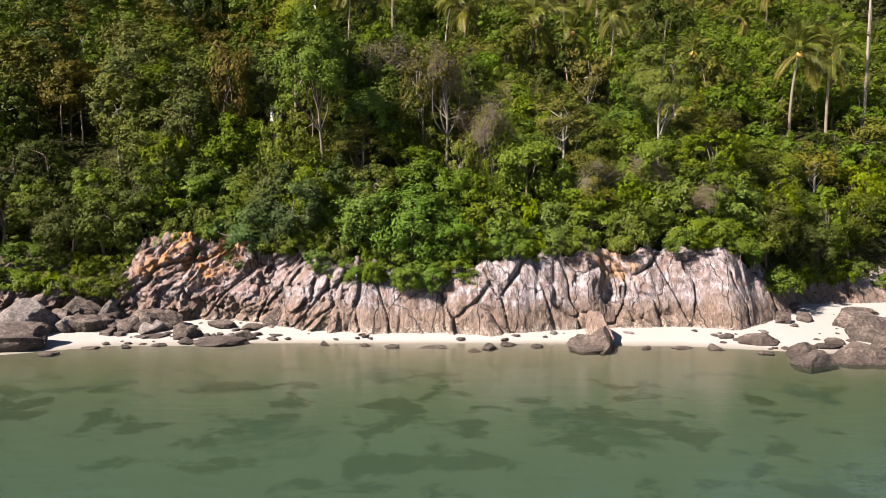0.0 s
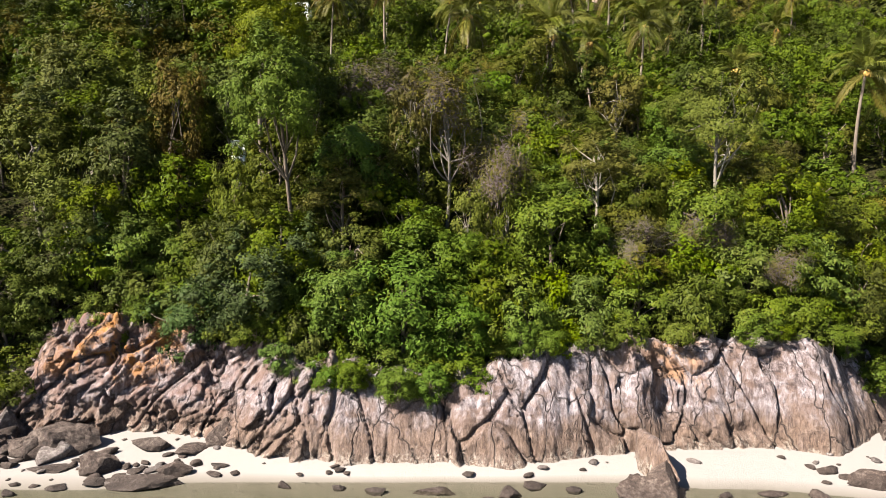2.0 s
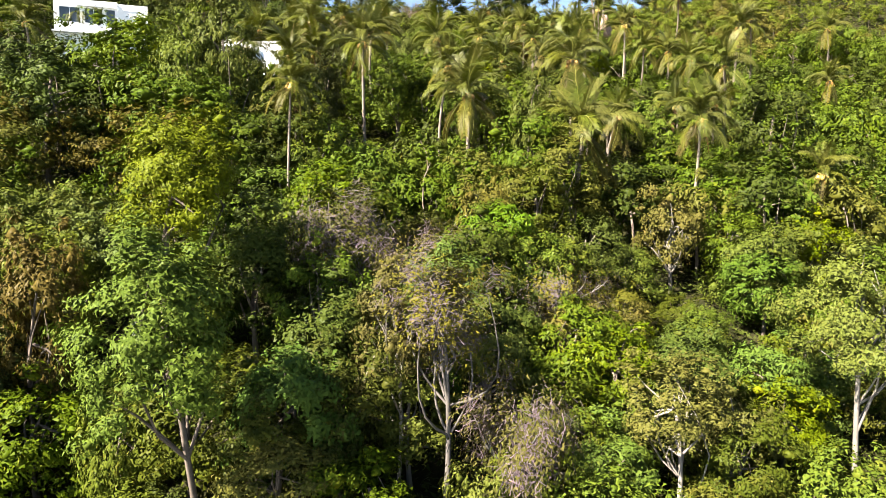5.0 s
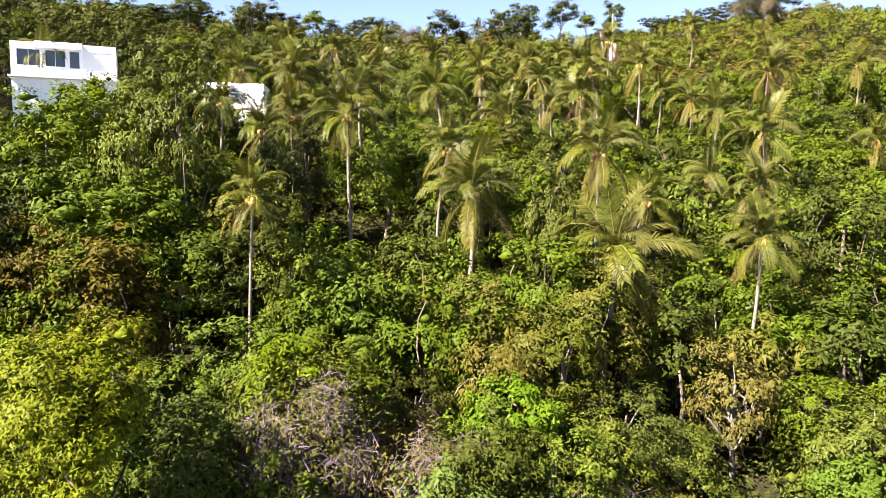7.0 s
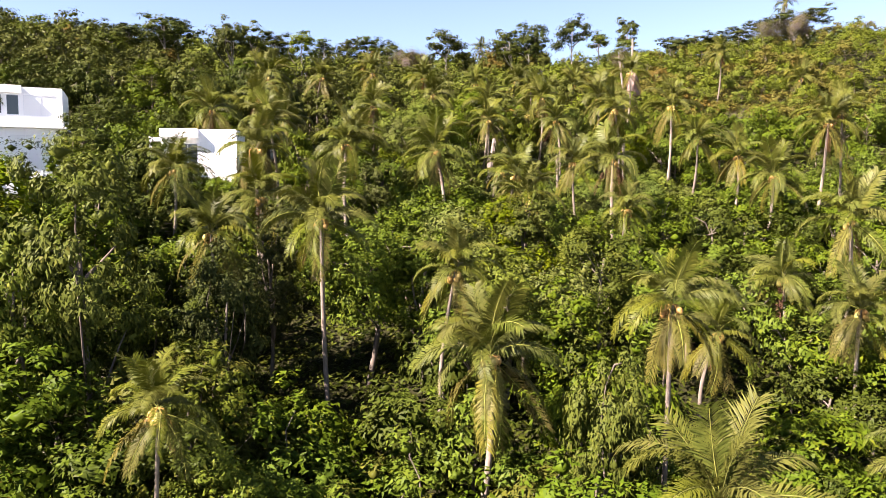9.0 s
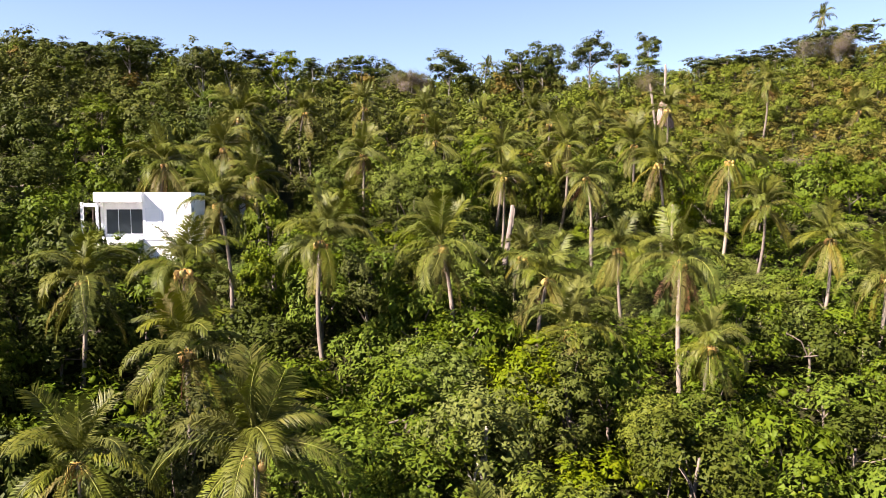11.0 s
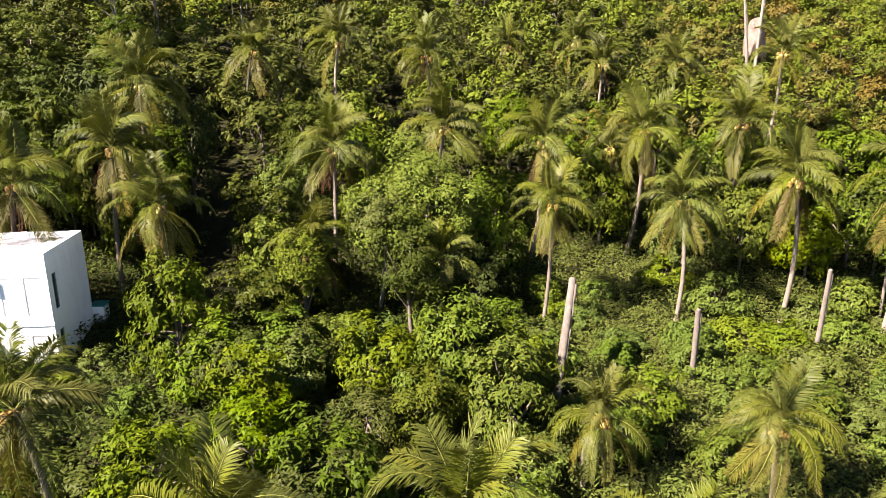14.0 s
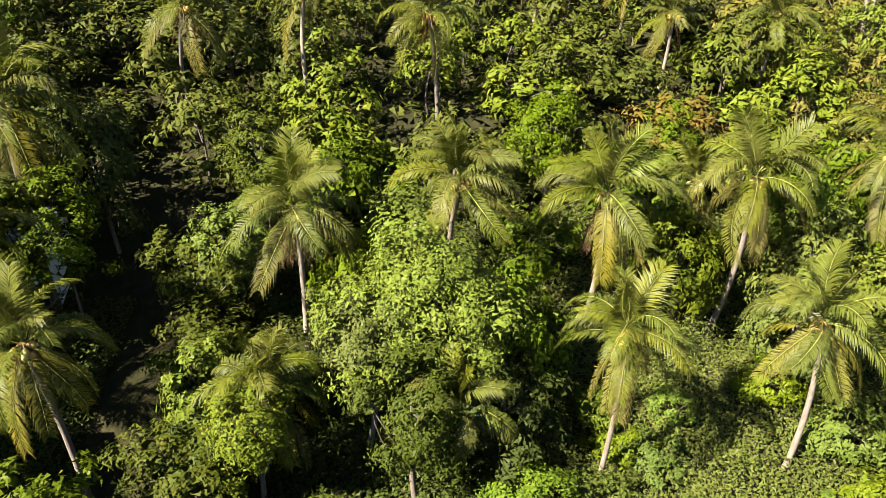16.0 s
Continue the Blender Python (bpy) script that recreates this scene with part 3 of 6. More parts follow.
def build_cliff():
    xs = np.arange(-33, 33.01, 0.075)
    rows, tops = 84, 14
    verts = []
    for x in xs:
        yf, top = float(np.interp(x, FOOT_X, FOOT_Y)), float(np.interp(x, TOP_X, TOP_Z))
        top += 0.55 * noise.noise(Vector((x * 0.9, 4.4, 0))) + 0.28 * noise.noise(Vector((x * 2.7, 8.4, 0)))
        craggy = min(max((-4.5 - x) / 5, 0), 1)
        back = 3.0 - 0.5 * craggy
        for i in range(rows + tops):
            if i < rows:
                v = i / (rows - 1)
                z = -0.5 + (top + 0.5) * v
                bulge = 0.10 * math.sin(math.pi * min(v * 1.1, 1))
                y = yf + back * (0.55 * v + 0.45 * v ** 2.0) - bulge
                o = cliff_offset(x, z)
                edge = max(0.0, 1 - max(0.0, v - 0.9) * 4)
                verts.append((x + 0.12 * o, y - o * edge, z + 0.25 * o * v * edge))
            else:
                k = (i - rows + 1) / tops
                y = yf + back + 2.6 * k
                z = top + 0.5 * k - 1.9 * k * k + 0.22 * noise.fractal(Vector((x * 0.9, y * 0.9, 0)), 0.8, 2.0, 3)
                verts.append((x, y - 0.6 * cliff_offset(x, top) * (1 - k), z))
    n, m = len(xs), rows + tops
    ii, jj = np.meshgrid(np.arange(n - 1), np.arange(m - 1), indexing="ij")
    q = np.stack([ii * m + jj, (ii + 1) * m + jj, (ii + 1) * m + jj + 1, ii * m + jj + 1], axis=-1).reshape(-1, 4)
    ob = new("cliff", raw_mesh("cliff", verts, q, [M_CLIFF]))
    return tagged(ob, "streaked grey and rust-stained sea cliff with brown tide band", "cliff", kind="structure")


cliff = build_cliff()

# ---- boulders ----


def boulder_mesh(name, seed, size, material, detail=4, rough=0.28):
    """A broken block: a ball cut by random planes, then roughened."""
    rng = np.random.default_rng(4000 + seed)
    planes = []
    for _ in range(22):
        d = Vector(rng.normal(0, 1, 3))
        planes.append((d.normalized(), rng.uniform(0.50, 0.90)))
    bm = bmesh.new()
    bmesh.ops.create_icosphere(bm, subdivisions=detail, radius=1.12)
    off = Vector((seed * 3.7, seed * 1.9, seed * 5.3))
    for v in bm.verts:
        p = v.co.copy()
        p *= 1 + 0.6 * rough * noise.noise(p * 0.9 + off)
        for d, far in planes:
            over = p.dot(d) - far
            if over > 0:
                p -= d * over * 0.97
        fine = 1 + 0.26 * rough * noise.fractal(p * 3.0 + off, 0.8, 2.1, 4)
        v.co = Vector((p.x * size[0], p.y * size[1], p.z * size[2])) * fine * 1.12
        if v.co.z < -0.35 * size[2]:
            v.co.z = -0.35 * size[2] + (v.co.z + 0.35 * size[2]) * 0.3
    for f in bm.faces:
        f.smooth = detail < 4
    me = bpy.data.meshes.new(name)
    bm.to_mesh(me)
    bm.free()
    me.materials.append(material)
    return me


def boulder(x, y, size, seed, material=None, rz=0.0, sink=0.3, label="dark weathered boulder on the sand", z=None, rough=0.38, detail=4, group="boulders along the beach"):
    me = boulder_mesh("boulder", seed, size, material or M_BOULDER, detail, rough)
    low = float(ground_z(x, y)) if z is None else z
    ob = new("boulder", me)
    ob.matrix_basis = pose(x, y, low + size[2] * (0.45 - sink), 0, 0, rz)
    return tagged(ob, label, "boulder", group)


# boulders: x, y, half sizes, turn, pale
BOULDERS_PILE = [
    (-23.5, 37.6, (3.2, 1.9, 1.35), 12, 0), (-24.5, 40.6, (2.4, 1.8, 1.9), -20, 1), (-27.5, 39.5, (2.6, 2.0, 2.2), 30, 1),
    (-20.9, 41.6, (1.6, 1.2, 1.0), 5, 0), (-21.8, 43.0, (1.4, 1.2, 1.5), 40, 0), (-19.2, 42.0, (0.9, 0.8, 0.6), 20, 0),
    (-20.4, 43.3, (1.0, 0.9, 1.2), 65, 1), (-22.6, 42.2, (1.1, 1.0, 1.1), 10, 0), (-19.3, 40.7, (0.6, 0.5, 0.35), 80, 0),
    (-17.2, 42.0, (1.7, 1.2, 0.95), -8, 0), (-18.6, 40.4, (0.35, 0.3, 0.2), 0, 0),
]
BOULDERS_SAND = [
    (-16.6, 40.2, (1.1, 0.45, 0.2), 5, 0), (-14.6, 40.1, (1.15, 0.8, 0.75), 25, 0), (-12.3, 38.9, (1.9, 0.75, 0.42), 4, 0),
    (-11.4, 39.9, (0.8, 0.5, 0.4), 15, 0), (-13.3, 42.4, (1.0, 0.7, 0.5), -15, 0), (-11.4, 41.9, (0.75, 0.5, 0.35), 10, 0),
    (-10.2, 43.0, (0.95, 0.8, 0.85), 30, 0), (-9.6, 40.5, (0.45, 0.25, 0.12), 0, 0), (-15.6, 38.6, (0.6, 0.3, 0.12), 8, 0),
    (-15.0, 41.6, (0.55, 0.4, 0.3), 50, 0), (2.5, 38.0, (0.62, 0.4, 0.36), 10, 0),
]
BOULDERS_RIGHT = [
    (1.8, 37.6, (0.4, 0.25, 0.14), 0, 0), (17.4, 38.6, (1.25, 0.75, 0.62), -6, 0), (15.9, 39.6, (0.55, 0.4, 0.2), 0, 0),
    (16.4, 39.1, (0.35, 0.25, 0.15), 30, 0), (22.4, 43.6, (0.7, 0.5, 0.5), 10, 0), (20.8, 43.1, (0.75, 0.6, 0.6), 30, 0),
    (24.6, 42.6, (1.5, 1.0, 1.05), 12, 0), (24.2, 39.4, (1.9, 1.3, 1.3), -14, 0), (20.7, 35.0, (2.1, 1.3, 0.85), 8, 0),
    (18.2, 34.2, (1.3, 0.9, 0.85), 22, 0), (18.4, 35.8, (0.9, 0.6, 0.6), -10, 0),
]
BOULDERS_SHORE = [
    (23.4, 36.2, (2.2, 1.4, 1.0), 0, 0), (21.4, 38.4, (0.6, 0.4, 0.25), 12, 0), (20.4, 37.6, (0.8, 0.5, 0.3), 0, 0),
    (22.7, 46.6, (1.2, 0.8, 0.6), 10, 0), (27.4, 46.5, (1.4, 0.9, 0.5), 0, 0), (12.9, 38.0, (0.7, 0.35, 0.14), 5, 0),
    (-0.4, 38.4, (0.8, 0.4, 0.14), 0, 0), (-4.3, 38.6, (0.35, 0.25, 0.16), 0, 0), (-18.9, 37.9, (0.5, 0.3, 0.14), 0, 0),
]
BOULDERS = BOULDERS_PILE + BOULDERS_SAND + BOULDERS_RIGHT + BOULDERS_SHORE
for i, (x, y, size, rz, pale) in enumerate(BOULDERS):
    boulder(x, y, size, i + 1, M_BOULDER_PALE if pale else M_BOULDER, rz, detail=4 if size[0] > 0.7 else 3,
            label="pale grey cracked boulder below the cliff" if pale else "dark brown weathered boulder on pale sand")
# the buttress that runs out of the cliff to the water
boulder(8.8, 40.3, (0.62, 2.1, 1.7), 61, M_CLIFF, 6, 0.35, "tall brown rock fin leaning against the cliff", rough=0.22, group="rock fins at the cliff foot")
boulder(8.6, 38.2, (0.85, 1.3, 1.25), 62, M_BOULDER, -4, 0.30, "brown rock fin standing at the waterline", rough=0.22, group="rock fins at the cliff foot")
boulder(8.0, 37.6, (1.6, 0.85, 0.8), 63, M_BOULDER, 4, 0.30, "dark barnacled rock ledge at the waterline")
boulder(12.8, 44.6, (0.32, 0.32, 0.95), 64, M_BOULDER_PALE, 0, 0.2, "pale rock pinnacle on the cliff edge", z=4.5, group="pinnacles on the cliff edge")
boulder(15.0, 44.2, (0.7, 0.6, 0.45), 65, M_BOULDER_PALE, 20, 0.2, "grey rock block on the cliff edge", z=4.6, group="pinnacles on the cliff edge")
# rocks fallen together under the left end of the cliff, and on the sand before it
rng = np.random.default_rng(15)
for i in range(44):
    pile = i < 28
    x = rng.uniform(-25.5, -16.8) if pile else rng.uniform(-15.5, -8.8)
    y = (float(np.interp(x, FOOT_X, FOOT_Y)) - rng.uniform(-0.5, 1.9)) if pile else rng.uniform(38.5, 40.9)
    s = rng.uniform(0.35, 0.95) if pile else rng.uniform(0.15, 0.45)
    boulder(x, y, (s * rng.uniform(0.9, 1.4), s * rng.uniform(0.7, 1.0), s * (rng.uniform(0.7, 1.1) if pile else 0.45)), 200 + i, M_BOULDER if rng.uniform() < 0.85 else M_BOULDER_PALE,
            rng.uniform(0, 180), 0.25, "dark brown broken rock fallen below the cliff", detail=3, rough=0.42)
# stones scattered on the sand
rng = np.random.default_rng(19)
for i in range(90):
    x = rng.uniform(-19, -9) if i < 40 else rng.uniform(14, 26) if i < 75 else rng.uniform(-9, 14)
    shore, foot = float(np.interp(x, SHORE_X, SHORE_Y)), float(np.interp(x, FOOT_X, FOOT_Y))
    y = shore + 0.2 + (foot - shore - 0.3) * rng.uniform(0, 1) ** 1.3
    s = rng.uniform(0.07, 0.26)
    boulder(x, y, (s * 1.4, s, s * 0.5), 400 + i, M_BOULDER if rng.uniform() < 0.8 else M_BOULDER_PALE, rng.uniform(0, 180), 0.2, "small dark stone on pale sand", detail=2, rough=0.4, group="stones on the sand")
# small rocks awash
rng = np.random.default_rng(5)
for i in range(9):
    x = (-20.5, -17.2, -6.5, -2.8, 3.6, 5.2, 10.9, 14.6, 16.8)[i]
    y = float(np.interp(x, SHORE_X, SHORE_Y)) - rng.uniform(0.2, 1.0)
    s = rng.uniform(0.22, 0.45)
    boulder(x, y, (s * 1.3, s * 0.8, 0.2), 80 + i, M_BOULDER, rng.uniform(-20, 20), 0.2, "small dark rock awash at the water's edge", detail=3, rough=0.4, group="small rocks awash")

# ---- trees ----


KNOT_V = np.array([(1, 0, 0), (-1, 0, 0), (0, 1, 0), (0, -1, 0), (0, 0, 1), (0, 0, -1)])
KNOT_F = np.array([(0, 2, 4), (2, 1, 4), (1, 3, 4), (3, 0, 4), (2, 0, 5), (1, 2, 5), (3, 1, 5), (0, 3, 5)])


def crown_arrays(rng, radius, centre, clumps, per, leaf, clump_size, flat=0.8, width=0.27, low=-0.55):
    """Tufts on an uneven shell: leaf blades round a solid light-blocking core. Returns verts, faces and the tuft
    centres.
    """
    d = rng.normal(0, 1, (clumps * 3, 3))
    d /= np.linalg.norm(d, axis=1)[:, None]
    d = d[d[:, 2] > low][:clumps]
    wob = 0.74 + 0.32 * np.sin(3.1 * d[:, 0] + 2.3 * d[:, 1] + rng.uniform(0, 6)) * np.sin(2.7 * d[:, 2] + 1.9 * d[:, 0] + rng.uniform(0, 6))
    r = wob * rng.uniform(0.66, 1.06, len(d))
    c = np.asarray(centre) + d * r[:, None] * np.asarray(radius)
    size = clump_size * rng.uniform(0.55, 1.3, len(c))
    shape = rng.uniform(0.7, 1.35, (len(c), 3)) * [1, 1, flat]
    n = len(c) * per
    idx = np.repeat(np.arange(len(c)), per)
    ld = rng.normal(0, 1, (n, 3)) + 0.9 * d[idx] + [0, 0, 0.6]
    ld /= np.linalg.norm(ld, axis=1)[:, None]
    at = c[idx] + ld * (size[idx] * (0.62 + 0.62 * rng.uniform(0, 1, n) ** 1.5))[:, None] * shape[idx]
    v, f = leaves(rng, at, 0.75 * ld + 0.4 * d[idx], leaf, width)
    # eight-sided core in each tuft, added to block light and darken the gaps
    core = KNOT_V[None] * (size * 0.44)[:, None, None] * rng.uniform(0.6, 1.2, (len(c), 6, 1)) * shape[:, None] + c[:, None]
    cf = KNOT_F[None] + 6 * np.arange(len(c))[:, None, None] + len(v)
    return np.concatenate([v, core.reshape(-1, 3)]), np.concatenate([f, cf.reshape(-1, 3)]), c


def limb(rng, a, b, n=6, bend=0.12):
    a, b = np.asarray(a, float), np.asarray(b, float)
    t = np.linspace(0, 1, n)[:, None]
    side = rng.normal(0, bend, 3) * np.linalg.norm(b - a)
    return a + (b - a) * t + side * np.sin(np.pi * t) + [0, 0, 0.08] * np.sin(np.pi * t)


def make_tree(name, seed, height, radius, leaf_mat, bark_mat, label, group, clumps=34, per=55, leaf=0.32, clump_size=0.75,
              flat=0.8, width=0.27, trunk_r=0.12, lean=(0, 0), low=-0.55, fork=0.35, twigs=0):
    """A tree whose crown's top stands at height; radius is the crown's half sizes."""
    rng = np.random.default_rng(seed)
    tree = holder(name)
    centre = np.array([lean[0], lean[1], height - radius[2]])
    v, f, c = crown_arrays(rng, radius, centre, clumps, per, leaf, clump_size, flat, width, low)
    tubes = Tubes()
    top = np.array([lean[0] * 0.8, lean[1] * 0.8, height - 0.7 * radius[2]])
    stem = limb(rng, (0, 0, -0.6), top, 9, 0.05)
    tubes.add(stem, np.linspace(trunk_r, trunk_r * 0.4, 9), 6)
    for i in rng.permutation(len(c))[: 8 + twigs]:
        k = rng.integers(int(9 * fork), 8)
        tubes.add(limb(rng, stem[k], c[i], 5), np.linspace(trunk_r * 0.45, trunk_r * 0.10, 5), 4)
    part_mesh("trunk", tubes.mesh("trunk", bark_mat), tree)
    part_mesh("crown", raw_mesh("crown", v, f, [leaf_mat]), tree)
    return tagged(tree, label, "tree" if height > 2.6 else "shrub", group)


def make_bare(name, seed, height, radius, bark_mat, twig_mat, leaf_mat, label, group, sprays=100, leafy=500):
    """A tree gone half bare: grey twigs in sprays and a few leaves."""
    rng = np.random.default_rng(seed)
    tree = holder(name)
    centre = np.array([0, 0, height - radius[2]])
    tubes = Tubes()
    stem = limb(rng, (0, 0, -0.6), (0.2, 0, height - 1.2 * radius[2]), 8, 0.05)
    tubes.add(stem, np.linspace(0.13, 0.07, 8), 7)
    tips = []
    for i in range(13):
        d = rng.normal(0, 1, 3)
        d[2] = abs(d[2]) * 0.8 + 0.1
        d /= np.linalg.norm(d)
        end = centre + d * radius * rng.uniform(0.6, 0.95)
        line = limb(rng, stem[rng.integers(4, 8)], end, 7, 0.12)
        tubes.add(line, np.linspace(0.06, 0.015, 7), 5)
        for j in range(4):
            k = rng.integers(2, 7)
            d2 = d + rng.normal(0, 0.5, 3)
            e2 = line[k] + d2 / np.linalg.norm(d2) * rng.uniform(0.5, 1.1)
            tubes.add(limb(rng, line[k], e2, 5, 0.12), np.linspace(0.028, 0.008, 5), 4)
            tips.append(e2)
        tips.append(end)
    part_mesh("trunk", tubes.mesh("trunk", bark_mat), tree, "pale bare branches")
    tips = np.array(tips)
    idx = rng.integers(0, len(tips), sprays * 34)
    out = tips[idx] - centre
    out /= np.linalg.norm(out, axis=1)[:, None]
    at = tips[idx] + rng.normal(0, 0.30, (len(idx), 3))
    v, f = leaves(rng, at, out, 0.40, 0.035, -0.5)
    part_mesh("twig_spray", raw_mesh("twig_spray", v, f, [twig_mat]), tree, "fine grey leafless twigs")
    idx = rng.integers(0, len(tips), leafy)
    out = tips[idx] - centre
    out /= np.linalg.norm(out, axis=1)[:, None]
    v, f = leaves(rng, tips[idx] + rng.normal(0, 0.42, (leafy, 3)) - out * 0.1, out, 0.13)
    part_mesh("crown", raw_mesh("crown", v, f, [leaf_mat]), tree, "sparse small olive leaves")
    return tagged(tree, label, "tree", group)


G_SLOPE, G_GROVE, G_RIDGE = "trees of the lower slope", "undergrowth between the palms", "trees along the ridge"
KINDS = {}


def kind(key, *protos):
    KINDS[key] = {"protos": list(protos), "used": [False] * len(protos)}


def plant(key, i, x, y, size=1.0, rz=0.0, z=None, tall=1.0, tilt=(0, 0)):
    """Stands prototype i of a kind at x, y on the ground, or a copy of it once it is in use."""
    k = KINDS[key]
    i %= len(k["protos"])
    low = float(ground_z(x, y)) if z is None else z
    m = pose(x, y, low, tilt[0], tilt[1], rz) @ Matrix.Diagonal((size, size, size * tall, 1))
    if k["used"][i]:
        return copy_thing(k["protos"][i], m @ Matrix.Diagonal((*[1 / s for s in k["protos"][i].scale], 1)))
    k["used"][i] = True
    k["protos"][i].matrix_basis = m
    return k["protos"][i]


def T(key, n, seed, **kw):
    kind(key, *[make_tree(seed=seed + j, name="shrub" if kw["height"] < 2.6 else "tree", **kw) for j in range(n)])


T("mid", 3, 10, height=4.8, radius=(2.4, 2.4, 2.3), leaf_mat=M_LEAF_MID, bark_mat=M_BARK, label="broad-leaved tree with a dense mid-green crown on the slope", group=G_SLOPE, clumps=62, per=100, leaf=0.146, clump_size=0.57, low=-0.85)
T("dark", 3, 20, height=6.2, radius=(2.5, 2.5, 3.0), leaf_mat=M_LEAF_DARK, bark_mat=M_BARK, label="tall dark green tree with a deep leafy crown", group=G_SLOPE, clumps=70, per=100, leaf=0.146, clump_size=0.60, low=-0.85)
T("bright", 2, 30, height=5.0, radius=(2.4, 2.3, 2.4), leaf_mat=M_LEAF_BRIGHT, bark_mat=M_BARK, label="lush bright green broad-leaved tree at the cliff edge", group=G_SLOPE, clumps=70, per=104, leaf=0.172, clump_size=0.57, low=-0.9)
T("yellow", 2, 40, height=4.8, radius=(2.0, 2.0, 2.2), leaf_mat=M_LEAF_YELLOW, bark_mat=M_BARK_PALE, label="yellow-green tree in new leaf", group=G_SLOPE, clumps=62, per=89, leaf=0.129, clump_size=0.52, low=-0.8)
T("blue", 2, 50, height=5.4, radius=(2.5, 2.5, 2.6), leaf_mat=M_LEAF_BLUE, bark_mat=M_BARK, label="bluish green small-leaved tree with a rounded crown", group=G_SLOPE, clumps=73, per=87, leaf=0.146, clump_size=0.57, low=-0.9)
T("olive", 2, 60, height=4.2, radius=(2.1, 2.1, 2.0), leaf_mat=M_LEAF_OLIVE, bark_mat=M_BARK_PALE, label="thin olive-green tree with pale twigs", group=G_SLOPE, clumps=62, per=72, leaf=0.129, clump_size=0.52, twigs=10, low=-0.8)
T("bronze", 2, 70, height=5.8, radius=(2.1, 2.1, 2.6), leaf_mat=M_LEAF_BROWN, bark_mat=M_BARK, label="bronze-green tree with brownish leaves", group=G_SLOPE, clumps=62, per=75, leaf=0.146, clump_size=0.53, low=-0.8)
T("shrub", 3, 80, height=2.1, radius=(1.6, 1.6, 1.25), leaf_mat=M_LEAF_MID, bark_mat=M_BARK, label="low green shrub on the slope", group=G_SLOPE, clumps=38, per=70, leaf=0.138, clump_size=0.43, trunk_r=0.05, low=-0.5)
T("lime", 2, 90, height=2.3, radius=(1.7, 1.7, 1.35), leaf_mat=M_LEAF_VINE, bark_mat=M_BARK, label="low yellowish green bush smothered in creeper", group=G_SLOPE, clumps=40, per=70, leaf=0.138, clump_size=0.45, trunk_r=0.05, low=-0.5)
kind("bare", *[make_bare("tree", 100 + j, 4.9, np.array((2.1, 2.1, 1.9)), M_BARK_GREY, M_LEAF_DRY, M_LEAF_OLIVE, "half-bare tree with pale grey twigs", G_SLOPE, leafy=6500) for j in range(2)])
kind("bare_tall", make_bare("tree", 104, 10.0, np.array((2.5, 2.4, 2.3)), M_BARK_GREY, M_LEAF_DRY, M_LEAF_OLIVE, "tall half-bare tree with fine grey twigs and thin olive leaves", G_SLOPE, leafy=7000))
T("olive_tall", 1, 62, height=9.0, radius=(2.3, 2.3, 2.7), leaf_mat=M_LEAF_OLIVE, bark_mat=M_BARK_PALE, label="olive-green tree with a thin pale trunk", group=G_SLOPE, clumps=70, per=90, leaf=0.125, clump_size=0.56, low=-0.8, twigs=8)
# grove between the palms
T("g_mid", 3, 110, height=4.0, radius=(2.3, 2.3, 2.0), leaf_mat=M_LEAF_MID, bark_mat=M_BARK, label="green broad-leaved tree between the coconut palms", group=G_GROVE, clumps=51, per=89, leaf=0.20, clump_size=0.57, low=-0.7)
T("g_bright", 2, 120, height=3.8, radius=(2.4, 2.4, 2.0), leaf_mat=M_LEAF_VINE, bark_mat=M_BARK, label="light green tree hung with creepers between the palms", group=G_GROVE, clumps=51, per=89, leaf=0.20, clump_size=0.57, low=-0.7)
T("g_dark", 2, 130, height=4.6, radius=(2.2, 2.2, 2.3), leaf_mat=M_LEAF_DARK, bark_mat=M_BARK, label="dark green tree between the coconut palms", group=G_GROVE, clumps=51, per=89, leaf=0.19, clump_size=0.57, low=-0.7)
T("g_shrub", 3, 140, height=1.9, radius=(1.8, 1.8, 1.2), leaf_mat=M_LEAF_VINE, bark_mat=M_BARK, label="low light green bush among the palms", group=G_GROVE, clumps=32, per=74, leaf=0.19, clump_size=0.46, trunk_r=0.05, low=-0.3)
# tall trees of slope and grove
T("big_mid", 2, 210, height=11.0, radius=(3.1, 3.1, 4.6), leaf_mat=M_LEAF_MID, bark_mat=M_BARK, label="tall broad green tree standing out of the canopy", group=G_SLOPE, clumps=108, per=67, leaf=0.22, clump_size=0.72, low=-0.85, trunk_r=0.2)
T("big_dark", 2, 220, height=11.0, radius=(3.0, 3.0, 4.8), leaf_mat=M_LEAF_DARK, bark_mat=M_BARK, label="tall dark green tree standing out of the canopy", group=G_SLOPE, clumps=108, per=67, leaf=0.22, clump_size=0.72, low=-0.85, trunk_r=0.2)
T("big_lime", 1, 230, height=11.0, radius=(2.9, 2.9, 4.4), leaf_mat=M_LEAF_LIME, bark_mat=M_BARK_PALE, label="tall light green tree standing out of the canopy", group=G_SLOPE, clumps=100, per=67, leaf=0.21, clump_size=0.69, low=-0.85, trunk_r=0.2)
T("flank", 3, 250, height=12.0, radius=(3.6, 3.6, 4.8), leaf_mat=M_LEAF_MID, bark_mat=M_BARK, label="tall green forest tree with a layered crown", group=G_SLOPE, clumps=113, per=88, leaf=0.21, clump_size=0.82, flat=0.55, low=-0.9, trunk_r=0.22)
